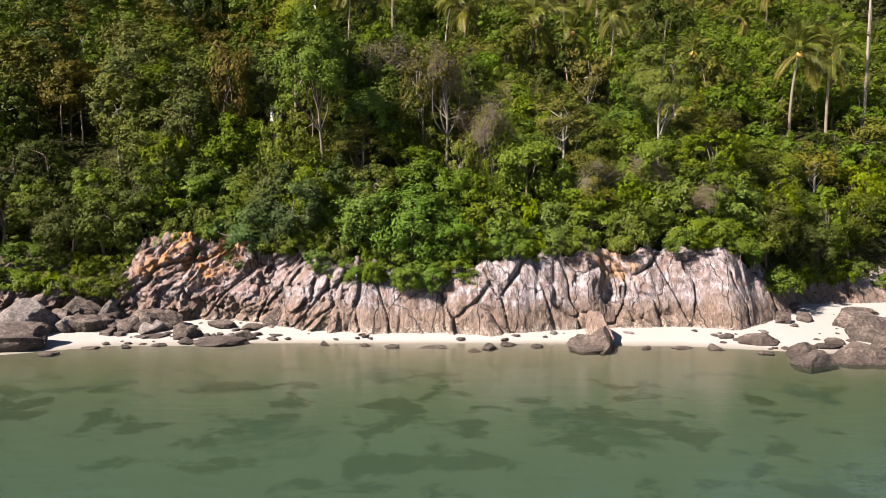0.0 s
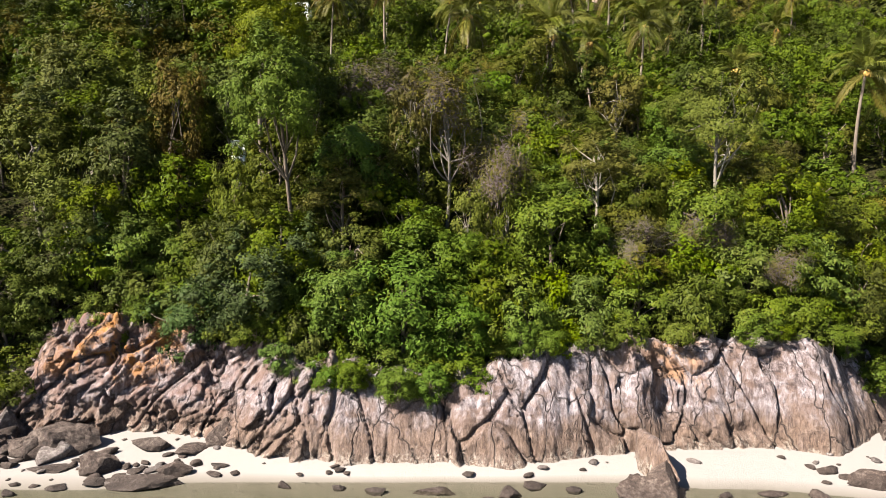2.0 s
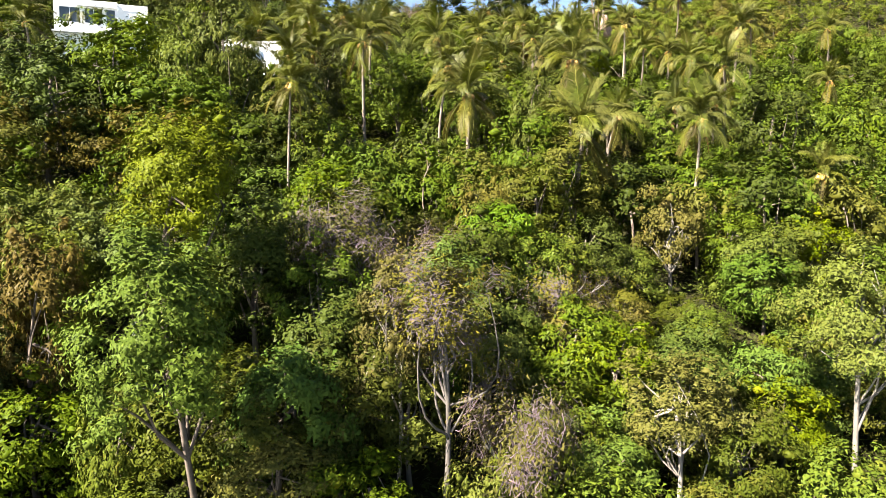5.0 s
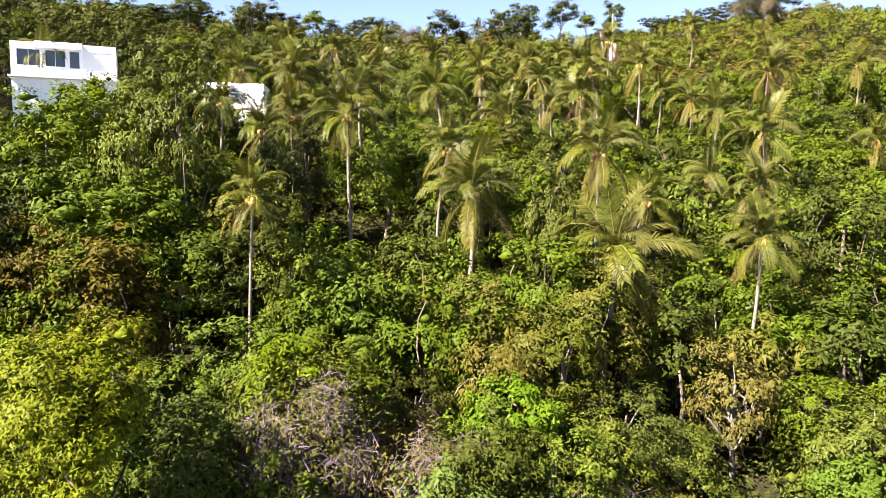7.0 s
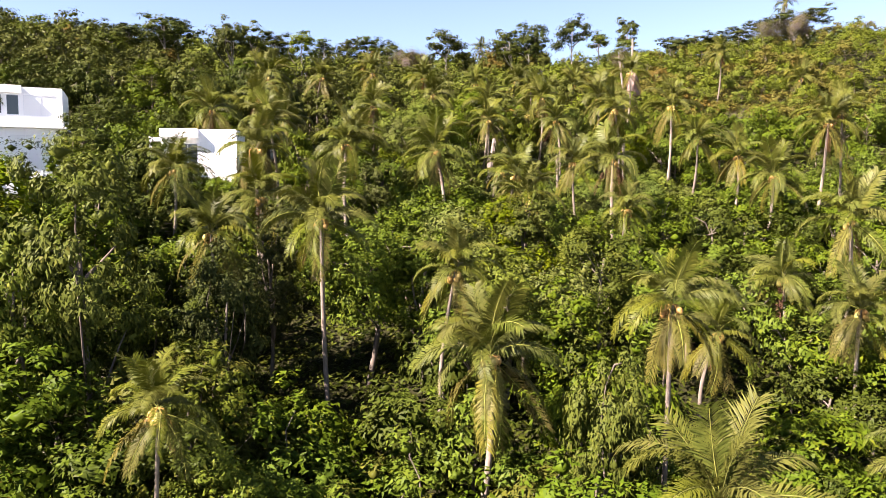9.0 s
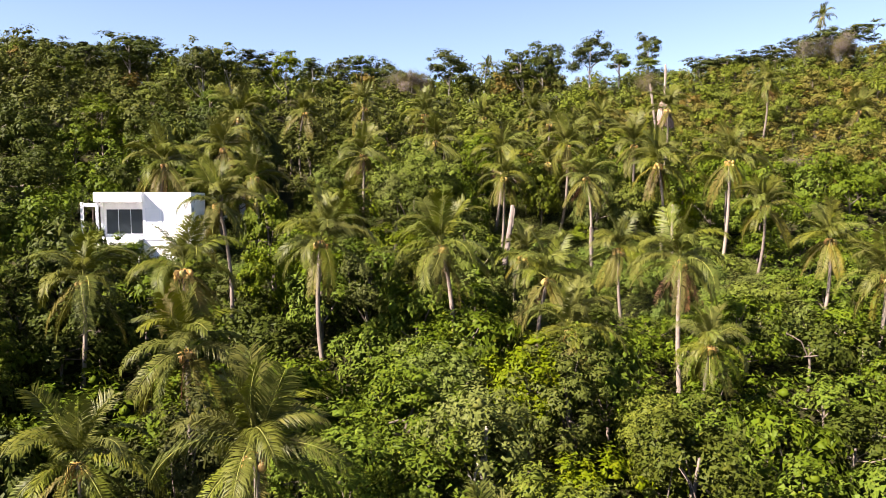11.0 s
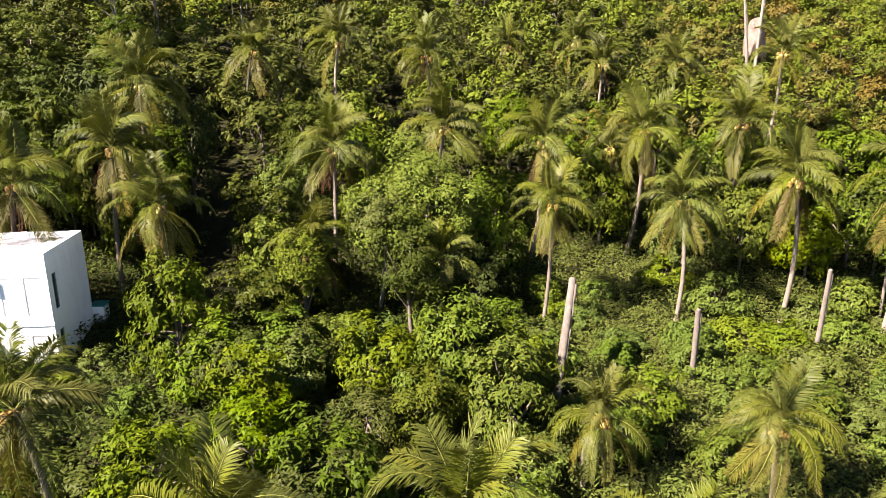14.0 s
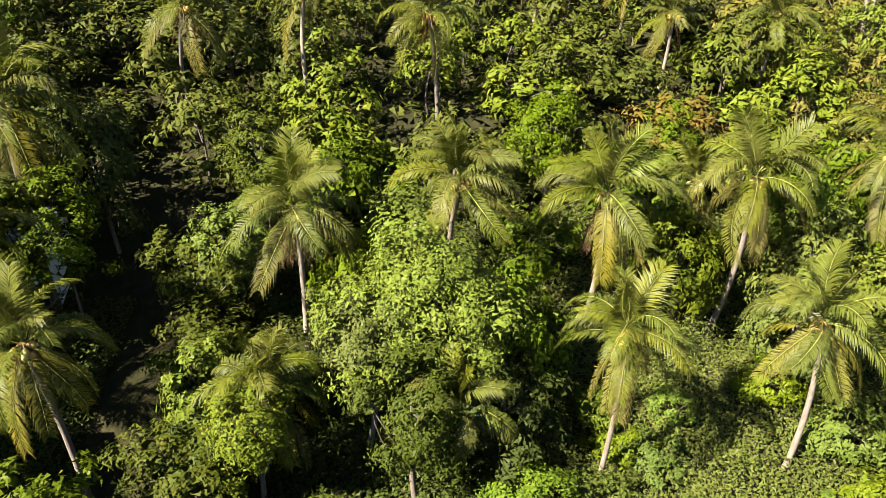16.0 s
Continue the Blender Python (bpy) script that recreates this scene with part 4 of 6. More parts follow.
# trees on the ridge
T("r_tall", 4, 170, height=10.5, radius=(3.1, 3.1, 3.5), leaf_mat=M_LEAF_DARK, bark_mat=M_BARK_PALE, label="tall tree with layered open crown on the ridge", group=G_RIDGE, clumps=40, per=80, leaf=0.30, clump_size=0.95, flat=0.55, fork=0.5, low=-0.75, trunk_r=0.17)
T("r_slim", 3, 180, height=9.5, radius=(1.9, 1.9, 2.8), leaf_mat=M_LEAF_MID, bark_mat=M_BARK_PALE, label="slim tall tree with a small crown against the sky", group=G_RIDGE, clumps=26, per=80, leaf=0.28, clump_size=0.78, flat=0.6, fork=0.45, trunk_r=0.13)

# hearts of the palms: x, y, z, reach of the crown; the front of the grove, its middle and its upper edge
PALMS_FRONT = [
    (2.35, 77.0, 28.3, 2.7), (-5.9, 85.5, 33.8, 2.5), (16.55, 70.35, 25.8, 1.9), (9.05, 69.5, 24.9, 3.0), (-8.95, 70.45, 28.1, 1.65),
    (-11.35, 95.4, 35.0, 2.5), (-12.1, 86.7, 33.0, 2.2), (22.95, 93.7, 29.5, 2.4), (27.6, 94.2, 33.3, 2.8), (23.8, 86.6, 28.6, 2.2), (15.2, 85.1, 27.6, 2.2),
    (9.65, 76.2, 30.5, 2.2), (6.95, 100.2, 34.9, 2.4), (1.1, 82.4, 31.3, 2.0), (14.9, 106.4, 38.0, 2.8), (29.85, 109.6, 36.7, 2.7),
    (38.2, 116.2, 41.9, 2.8), (-25.0, 130.4, 45.1, 3.2), (29.0, 115.0, 38.8, 2.4), (24.3, 70.4, 22.3, 1.7), (42.7, 103.1, 33.2, 2.2), (32.4, 65.9, 21.4, 2.5), (35.1, 65.4, 21.2, 2.6), (40.5, 118.0, 43.3, 2.4),
]
PALMS_MIDDLE = [
    (-6.9, 106.05, 39.3, 2.8), (0.3, 107.35, 38.9, 2.8), (7.05, 107.7, 36.8, 2.7), (13.2, 114.2, 38.2, 2.2), (6.6, 116.2, 37.5, 2.0), (7.0, 137.0, 46.7, 2.8),
    (0.35, 136.6, 47.7, 2.5), (-7.1, 136.8, 46.3, 2.7), (-16.6, 130.0, 43.9, 2.6), (12.5, 140.7, 45.7, 2.0), (13.75, 137.1, 47.3, 2.8), (21.0, 152.8, 51.3, 2.6),
    (27.7, 147.8, 52.3, 2.4), (6.55, 130.15, 43.8, 2.3), (14.45, 130.65, 43.8, 2.5), (21.25, 130.7, 45.1, 2.8), (27.1, 128.5, 45.2, 2.9), (21.4, 139.4, 47.5, 3.0),
    (28.8, 124.8, 41.1, 2.5), (-0.9, 151.1, 52.1, 2.8), (7.1, 162.0, 53.0, 2.3), (13.4, 159.8, 53.3, 2.4), (-15.85, 152.7, 52.5, 2.6), (14.9, 154.9, 51.3, 2.4),
]
PALMS_UPPER = [
    (-8.5, 153.0, 53.2, 2.8), (-20.6, 139.7, 50.4, 3.2), (-20.4, 133.7, 46.8, 2.9), (-14.0, 109.8, 41.5, 2.5), (-7.9, 130.6, 41.2, 2.5), (0.1, 130.2, 40.4, 2.0),
    (45.3, 160.0, 57.4, 2.6), (10.5, 198.9, 66.2, 2.0), (81.8, 213.4, 79.6, 2.3), (61.0, 137.3, 46.5, 2.8), (59.7, 162.9, 54.0, 2.5), (-12.3, 97.9, 38.4, 2.4),
    (-20.1, 104.0, 37.2, 2.6), (14.4, 100.2, 34.0, 1.9), (-45.9, 121.0, 45.0, 2.8), (-43.75, 104.0, 40.0, 2.8),
]
PALMS = PALMS_FRONT + PALMS_MIDDLE + PALMS_UPPER


def far_from_palms(x, y, gap):
    return all((x - p[0]) ** 2 + (y - p[1]) ** 2 > gap * gap for p in PALMS)


HOUSES = [(-21.5, 141.2, 2.2), (-25.5, 129.0, 5.6), (-43.0, 123.5, 7.0)]


def clear(x, y, gap=0.0):
    return all((x - h[0]) ** 2 + (y - h[1]) ** 2 > (h[2] + gap) ** 2 for h in HOUSES)


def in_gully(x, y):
    """The gully beside the low villa, which widens up the hill; its bare near-black soil stands for shade."""
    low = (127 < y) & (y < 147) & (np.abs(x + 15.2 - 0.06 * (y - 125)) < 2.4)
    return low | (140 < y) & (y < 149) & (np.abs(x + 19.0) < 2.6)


def in_hollow(x, y):
    """The dark hollow under the tallest palm."""
    return (80 < y) & (y < 97) & (np.abs(x + 5.6) < 2.4)


FULL = {"mid": (4.8, 2.4), "dark": (6.2, 2.5), "bright": (5.0, 2.4), "yellow": (4.8, 2.0), "blue": (5.4, 2.5), "olive": (4.2, 2.1), "bronze": (5.8, 2.1), "bare": (4.9, 2.1), "bare_tall": (10.0, 2.5), "olive_tall": (9.0, 2.3),
        "big_mid": (11.0, 3.1), "big_dark": (11.0, 3.0), "big_lime": (11.0, 2.9), "flank": (12.0, 3.6), "r_tall": (10.5, 3.1), "r_slim": (9.5, 1.9)}


def stand(key, i, x, y, top, wide, rz=0.0):
    """Plants a tree so that its crown ends at height top and is wide metres in half width."""
    height, radius = FULL[key]
    low, size = float(ground_z(x, y)), wide / radius
    return plant(key, i, x, y, size, rz, tall=max(top - low, 1.0) / (height * size))


# trees that stand out by name of colour and size
plant("bright", 0, -2.0, 44.4, 1.25, 20)
plant("bright", 1, -4.9, 44.9, 1.0, 80)
plant("bright", 0, 0.8, 43.9, 0.85, 200)
plant("bright", 1, -0.3, 46.6, 1.1, 300)
plant("blue", 0, -9.4, 45.2, 1.15, 0)
plant("blue", 1, -12.4, 46.0, 0.95, 50)
plant("blue", 0, -7.0, 46.8, 0.9, 130)
stand("olive_tall", 0, -1.7, 51.4, 19.3, 1.9, 120)
stand("bare_tall", 0, 0.0, 50.4, 18.6, 2.5)
stand("bare", 1, 2.5, 49.2, 14.4, 1.9, 60)
plant("bare", 0, 10.0, 47.0, 0.80, 110)
plant("bare", 1, 17.0, 46.5, 0.70, 200)
plant("bare", 1, 13.5, 48.0, 0.75, 10)
stand("olive_tall", 0, 8.15, 50.0, 15.9, 2.3, 15)
plant("olive", 1, 10.4, 49.0, 1.0, 75)
plant("olive", 0, 2.8, 45.6, 0.8, 15)
stand("yellow", 0, 3.3, 48.9, 14.6, 1.5, 30)
stand("yellow", 1, 1.4, 48.0, 13.0, 1.5, 130)
stand("bronze", 0, -16.1, 54.2, 20.6, 2.0, 10)
stand("bronze", 1, -18.6, 53.4, 17.6, 1.8, 70)
stand("big_dark", 0, 22.7, 73.7, 30.0, 3.0, 40)
stand("flank", 0, -15.6, 79.2, 38.4, 3.0, 20)
stand("flank", 1, -18.2, 78.0, 36.0, 2.8, 140)
stand("big_mid", 1, -27.6, 91.5, 38.5, 4.0, 80)
stand("mid", 1, 6.8, 75.0, 30.2, 2.2, 80)
stand("big_dark", 0, -10.4, 83.5, 33.5, 2.2, 70)
stand("big_dark", 1, -9.7, 89.5, 35.0, 2.3, 10)
stand("big_dark", 1, -9.6, 75.0, 29.5, 2.6, 30)
stand("big_mid", 0, -7.6, 72.6, 27.0, 2.2, 200)
stand("yellow", 0, -23.4, 57.8, 18.8, 2.4, 50)
plant("mid", 0, -15.0, 52.2, 1.30, 10)
plant("yellow", 1, -19.3, 50.2, 1.15, 70)
plant("yellow", 0, -21.8, 51.5, 1.2, 170)
kind("tall_lean", make_tree("tree", 201, 12.9, (2.7, 2.5, 3.9), M_LEAF_FRESH, M_BARK, "tall leaning tree with a narrow bright green crown", G_SLOPE, 120, 150, 0.14, 0.66, low=-0.8, lean=(-0.6, -2.8), trunk_r=0.15, fork=0.55))
plant("tall_lean", 0, -8.0, 49.6)
plant("dark", 1, -10.5, 47.4, 1.0, 40)
stand("mid", 0, -11.6, 51.3, 14.8, 1.7, 15)
stand("mid", 1, -12.9, 55.4, 14.5, 1.1, 75)
stand("dark", 0, -12.1, 53.3, 14.2, 1.3, 160)
plant("mid", 2, -8.3, 46.9, 1.15, 85)
plant("dark", 2, -6.2, 50.5, 1.05, 140)
kind("tall_yellow", make_tree("tree", 202, 14.6, (2.6, 2.5, 3.4), M_LEAF_GOLD, M_BARK, "tall yellow-green tree rising above the slope", G_SLOPE, 150, 150, 0.13, 0.62, low=-0.9, trunk_r=0.20, fork=0.5))
plant("tall_yellow", 0, -10.6, 54.9)
kind("layered", make_tree("tree", 206, 5.6, (2.3, 2.1, 1.6), M_LEAF_OLIVE, M_BARK, "olive-green tree with flat layered sprays", G_SLOPE, 44, 130, 0.13, 0.75, flat=0.28, low=-0.5, fork=0.4, twigs=8))
plant("layered", 0, -5.4, 49.0)
kind("white_trunk", make_tree("tree", 203, 10.6, (3.0, 2.6, 3.6), M_LEAF_LIME, M_BARK_PALE, "open light green tree with forked white trunk", G_SLOPE, 64, 230, 0.12, 0.74, trunk_r=0.13, fork=0.35, low=-0.55, twigs=6))
plant("white_trunk", 0, 15.6, 51.4)

# forest trees on the left; some are added to shade the ground by the low villa
for n, (x, y, size) in enumerate([(-23.5, 79.5, 1.25), (-20.6, 80.8, 1.05), (-27, 77, 1.2), (-31.4, 113, 0.76), (-30.5, 109.5, 0.68), (-27.5, 105.5, 0.74), (-36.5, 104, 0.42), (-24.5, 100, 0.72),
                                  (-31, 99.5, 0.5), (-21.5, 93, 0.75), (-27, 91.5, 0.58), (-33.5, 117, 0.62), (-17.5, 86, 0.85), (-31, 146, 0.72), (-26.5, 149.5, 0.66), (-34, 152, 0.78), (-28, 155.5, 0.72), (-38, 147, 0.75)]):
    plant("flank", n, x, y, size, n * 67 % 360)


# trees added on the sun side, stretched tall to shade stair tower and gully
for n, (x, y, size) in enumerate([(-24.2, 138.2, 1.5), (-24.6, 141.5, 1.6), (-22.4, 136.8, 1.25), (-18.6, 143.5, 1.3), (-26.5, 137, 1.5)]):
    plant("g_dark", n, x, y, size, n * 50, tall=1.6)


kind("creeper_tree", make_tree("tree", 240, 9.8, (4.9, 3.8, 4.8), M_LEAF_CREEPER, M_BARK, "broad dense light green tree overgrown by creepers", G_GROVE, 150, 170, 0.18, 1.05, low=-0.7, trunk_r=0.2))
plant("creeper_tree", 0, -0.8, 133.6)
plant("g_bright", 1, -27.7, 121.4, 0.5, 40, z=36.1, tall=1.9)
plant("g_mid", 1, -31.5, 120.6, 0.6, 140)
for n, (x, y, key, size) in enumerate([(1.6, 122.6, "g_bright", 1.25), (-0.6, 121.2, "g_bright", 1.0), (-11.6, 122.6, "g_bright", 1.2), (-9.4, 121.0, "g_mid", 1.1), (-10.5, 129.6, "g_dark", 1.05), (-8.4, 133.2, "g_dark", 1.15),
                                       (-11.4, 134.4, "g_dark", 1.3), (-5.6, 126.2, "g_mid", 1.0), (-13.0, 126.5, "g_dark", 0.8), (-7.4, 124.0, "g_mid", 1.0), (-3.2, 124.4, "g_bright", 0.95), (-12.4, 139.0, "g_dark", 1.3)]):
    plant(key, n, x, y, size, n * 83)


class Woods:
    """Trees too many to count, gathered into one mesh: each keeps its trunk and its crown of leaves."""

    def __init__(self):
        self.v, self.f, self.s, self.n = [], [], [], 0
        self.mats = [M_LEAF_MID, M_LEAF_DARK, M_LEAF_YELLOW, M_LEAF_OLIVE, M_LEAF_VINE, M_LEAF_BROWN, M_BARK]
        self.protos = {}

    def shape(self, height, radius, clumps, per, leaf, j):
        key = (height, radius, clumps, per, j)
        if key not in self.protos:
            r = np.random.default_rng(7000 + len(self.protos))
            v, f, c = crown_arrays(r, radius, (0, 0, height - radius[2]), clumps, per, leaf, 0.30 * radius[0], 0.75, 0.28, -0.55)
            t = Tubes()
            t.add(limb(r, (0, 0, -0.6), (0, 0, height - radius[2]), 5, 0.05), np.linspace(0.11, 0.06, 5), 5)
            for e in c[:4]:
                t.add(limb(r, (0, 0, height - 1.3 * radius[2]), e, 4), np.linspace(0.05, 0.02, 4), 4)
            q = np.concatenate(t.f)
            self.protos[key] = (v, f, np.concatenate(t.v), np.concatenate([q[:, [0, 1, 2]], q[:, [0, 2, 3]]]))
        return self.protos[key]

    def add(self, x, y, size, turn, tall, slot, *shape):
        v, f, tv, tf = self.shape(*shape)
        c, s = math.cos(turn), math.sin(turn)
        m = np.array([[c, -s, 0], [s, c, 0], [0, 0, tall]]) * size
        low = np.array([x, y, float(ground_z(x, y))])
        for vv, ff, k in ((v, f, slot), (tv, tf, 6)):
            self.v.append(vv @ m.T + low)
            self.f.append(ff + self.n)
            self.s.append(np.full(len(ff), k))
            self.n += len(vv)

    def done(self, name, label):
        me = raw_mesh(name, np.concatenate(self.v), np.concatenate(self.f), self.mats, slots=np.concatenate(self.s))
        return tagged(new(name, me), label, "woods", kind="stuff")


# height of the canopy over the ground: x, y, metres
CANOPY = [(9, 67.5, 9.5), (5, 69, 10), (12.5, 69, 7), (-16, 78, 14), (-13, 68, 12), (-16, 66, 8.5), (-10, 65.5, 8.5), (-5.5, 62, 9), (-1, 65, 5.5), (3.5, 76, 5), (5.5, 73.5, 10), (-3, 84, 3), (-9, 99, 2.5),
          (-4, 90, 12), (1, 91, 11), (13, 73, 3), (22, 79, 2.5), (21.5, 73, 9), (26, 109, 3.5), (14, 113, 2), (28, 122, 1.5), (-1.4, 130.5, 8), (5, 128, 2.5),
          (-6, 121, 3.5), (13, 142, 6.5), (16, 131, 4.5), (-13, 137, 6.5), (-17, 52, 9), (-20, 59, 10), (-12, 47, 7.5), (-1, 51, 6.5), (8, 50, 5.5), (10, 62, 2.5), (28, 59, 2.5)]


def canopy(x, y):
    w = [1 / ((x - a) ** 2 + (y - b) ** 2 + 1.5) ** 1.7 for a, b, _ in CANOPY]
    return sum(k * c[2] for k, c in zip(w, CANOPY)) / sum(w)


# the lower slope
rng = np.random.default_rng(11)
taken = [(-2, 44.4), (-9.4, 45.2), (1.6, 50.6), (8.2, 50.2), (-15, 52.2), (-8, 49.6), (-10.6, 54.9), (15.6, 51.4), (-0.45, 50.7), (2.5, 49.2), (-16.1, 54.2), (22.7, 73.7), (-15.6, 79.2), (-10.6, 47.2), (-12.2, 53), (-13.4, 57.7), (-12.8, 56.2), (-12.6, 54.8), (-11.6, 51.3)]
SLOT = {"mid": 0, "dark": 1, "yellow": 2, "olive": 3, "lime": 4, "shrub": 0, "bronze": 5, "blue": 1, "bright": 4, "bare": 3}
BIG = {"mid": "big_mid", "dark": "big_dark", "blue": "big_dark", "yellow": "big_lime", "olive": "big_lime", "bright": "big_lime", "bronze": "big_mid", "lime": "big_lime", "shrub": "big_mid", "bare": "big_mid"}
TALL = {"mid": 4.8, "dark": 6.2, "yellow": 4.8, "olive": 4.2, "blue": 5.4, "bright": 5.0, "bronze": 5.8, "bare": 4.9, "shrub": 2.1, "lime": 2.3}
side_woods = Woods()
for y0 in np.arange(44.2, 80, 2.65):
    for x0 in np.arange(-50, 52, 2.75):
        x, y = x0 + rng.uniform(-1.1, 1.1), y0 + rng.uniform(-1.0, 1.0)
        foot = float(np.interp(x, FOOT_X, FOOT_Y))
        u, rz, i, dice = rng.uniform(), rng.uniform(0, 360), int(rng.integers(0, 9)), rng.uniform()
        if y < foot + (1.3 if x > 20 or x < -21 else 2.7) or not far_from_palms(x, y, 1.2) or any((x - a) ** 2 + (y - b) ** 2 < 2.4 for a, b in taken):
            continue
        if abs(x) > 0.64 * y + 2:
            continue
        h = canopy(x, y) * rng.uniform(0.72, 1.08)
        if y < foot + 7:
            h = min(h, 1.2 + 0.85 * max(0, y - foot - 2.6))
        if h > 7.5 and dice < 0.45:
            continue
        if x < -13:
            if y < 57:
                key = "dark" if u < 0.52 else "mid" if u < 0.70 else "bronze" if u < 0.78 else "yellow" if u < 0.84 else "blue"
            else:
                key = "olive" if u < 0.30 else "mid" if u < 0.55 else "bronze" if u < 0.72 else "yellow" if u < 0.84 else "dark"
        elif x < 6:
            key = "mid" if u < 0.42 else "dark" if u < 0.56 else "yellow" if u < 0.64 else "bare" if u < 0.68 else "olive" if u < 0.78 else "bright"
        else:
            key = "mid" if u < 0.45 else "yellow" if u < 0.58 else "olive" if u < 0.80 else "bright" if u < 0.88 else "dark"
        if h < 2.7:
            key = "shrub" if u < 0.55 else "lime"
        near = abs(x) < 25 and y < 66
        if h > 7.5:
            if near:
                plant(BIG[key], i, x, y, h / 11.0, rz)
            else:
                side_woods.add(x, y, h / 11.0, radians(rz), 1.0, SLOT[key], 11.0, (3.1, 3.1, 4.6), 50, 60, 0.24, i % 3)
        else:
            size = min(max(h / TALL[key], 0.62), 1.15)
            tall = h / TALL[key] / size
            if near:
                plant(key, i, x, y, size, rz, tall=tall)
            elif key in ("shrub", "lime"):
                side_woods.add(x, y, size, radians(rz), tall, SLOT[key], 2.2, (1.7, 1.7, 1.3), 20, 50, 0.25, i % 3)
            else:
                side_woods.add(x, y, size, radians(rz), tall, SLOT[key], TALL[key], (2.3, 2.3, 2.3), 27, 56, 0.23, i % 3)
side_woods.done("slope_woods", "dense mixed green woods on the flanks of the slope")
# bushes that hang over the cliff edge
for x in np.arange(-19, 21.5, 1.25):
    foot, top = float(np.interp(x, FOOT_X, FOOT_Y)), float(np.interp(x, TOP_X, TOP_Z))
    u = rng.uniform()
    if u < 0.25 or 11.5 < x < 14 or 16 < x < 18:
        continue
    low = -0.9 if -7 < x < 1.5 else -0.25
    plant("shrub" if u < 0.6 else "lime" if u < 0.85 else "bright", int(u * 30), x, foot + rng.uniform(2.3, 3.2), rng.uniform(0.5, 0.8) * (0.5 if u >= 0.85 else 1), u * 3600 % 360, z=top + low)

for x in np.arange(-7.5, 2.5, 1.8):
    foot, top = float(np.interp(x, FOOT_X, FOOT_Y)), float(np.interp(x, TOP_X, TOP_Z))
    plant("bright", int(x * 3), x + rng.uniform(-0.4, 0.4), foot + rng.uniform(1.9, 2.6), rng.uniform(0.34, 0.5), x * 77 % 360, z=top - rng.uniform(1.0, 1.9))
for x in np.arange(-31.5, -20, 1.2):
    foot = float(np.interp(x, FOOT_X, FOOT_Y))
    for dy in (1.2, 2.6):
        y = foot + dy + rng.uniform(-0.4, 0.4)
        plant("shrub" if rng.uniform() < 0.6 else "lime", int(x * 5), x + rng.uniform(-0.4, 0.4), y, rng.uniform(0.7, 1.0), x * 77 % 360, z=float(np.interp(x, TOP_X, TOP_Z)) * (0.45 if dy < 2 else 0.8))
for x in np.arange(21.5, 31, 1.4):
    foot = float(np.interp(x, FOOT_X, FOOT_Y))
    plant("shrub" if rng.uniform() < 0.6 else "lime", int(x * 5), x, foot + 1.5 + rng.uniform(-0.4, 0.4), rng.uniform(0.7, 1.0), x * 77 % 360, z=float(np.interp(x, TOP_X, TOP_Z)) * 0.55)

for n, (x, y, key, top, wide) in enumerate([(21.6, 47.4, "dark", 9.0, 1.8), (23.4, 50.0, "mid", 10.0, 2.0), (25.6, 51.6, "dark", 9.5, 2.1), (27.8, 52.2, "mid", 9.0, 2.0), (30.2, 52.6, "dark", 9.5, 2.2),
                                            (22.4, 52.4, "dark", 12.0, 2.2), (25.8, 55.0, "mid", 12.5, 2.3), (29.0, 56.0, "olive", 12.5, 2.3), (32.5, 55.0, "mid", 11.5, 2.3), (19.6, 49.4, "mid", 10.5, 2.0),
                                            (24.4, 49.6, "dark", 7.4, 1.7), (26.8, 50.6, "dark", 7.0, 1.7)]):
    stand(key, n, x, y, top, wide, n * 53)
# low bushes that close the edge of the woods
for x in np.arange(-20, 23, 1.5):
    foot = float(np.interp(x, FOOT_X, FOOT_Y))
    for dy, size in ((4.0, 1.0), (5.6, 1.25)):
        u = rng.uniform()
        plant("shrub" if u < 0.5 else "lime", int(u * 97), x + rng.uniform(-0.6, 0.6), foot + dy + rng.uniform(-0.5, 0.5), size * rng.uniform(0.8, 1.2), u * 5000 % 360, tall=rng.uniform(0.9, 1.4))
for n, (x, y, key) in enumerate([(-22, 46.4, "mid"), (-24.3, 46.0, "dark"), (-26.5, 47.0, "yellow"), (-29, 46.4, "mid"), (-31.5, 46.0, "dark"), (-20.5, 48.3, "dark"), (-23.4, 48.6, "mid"), (-27.5, 49.5, "dark")]):
    plant(key, n, x, y, 0.95, n * 71)

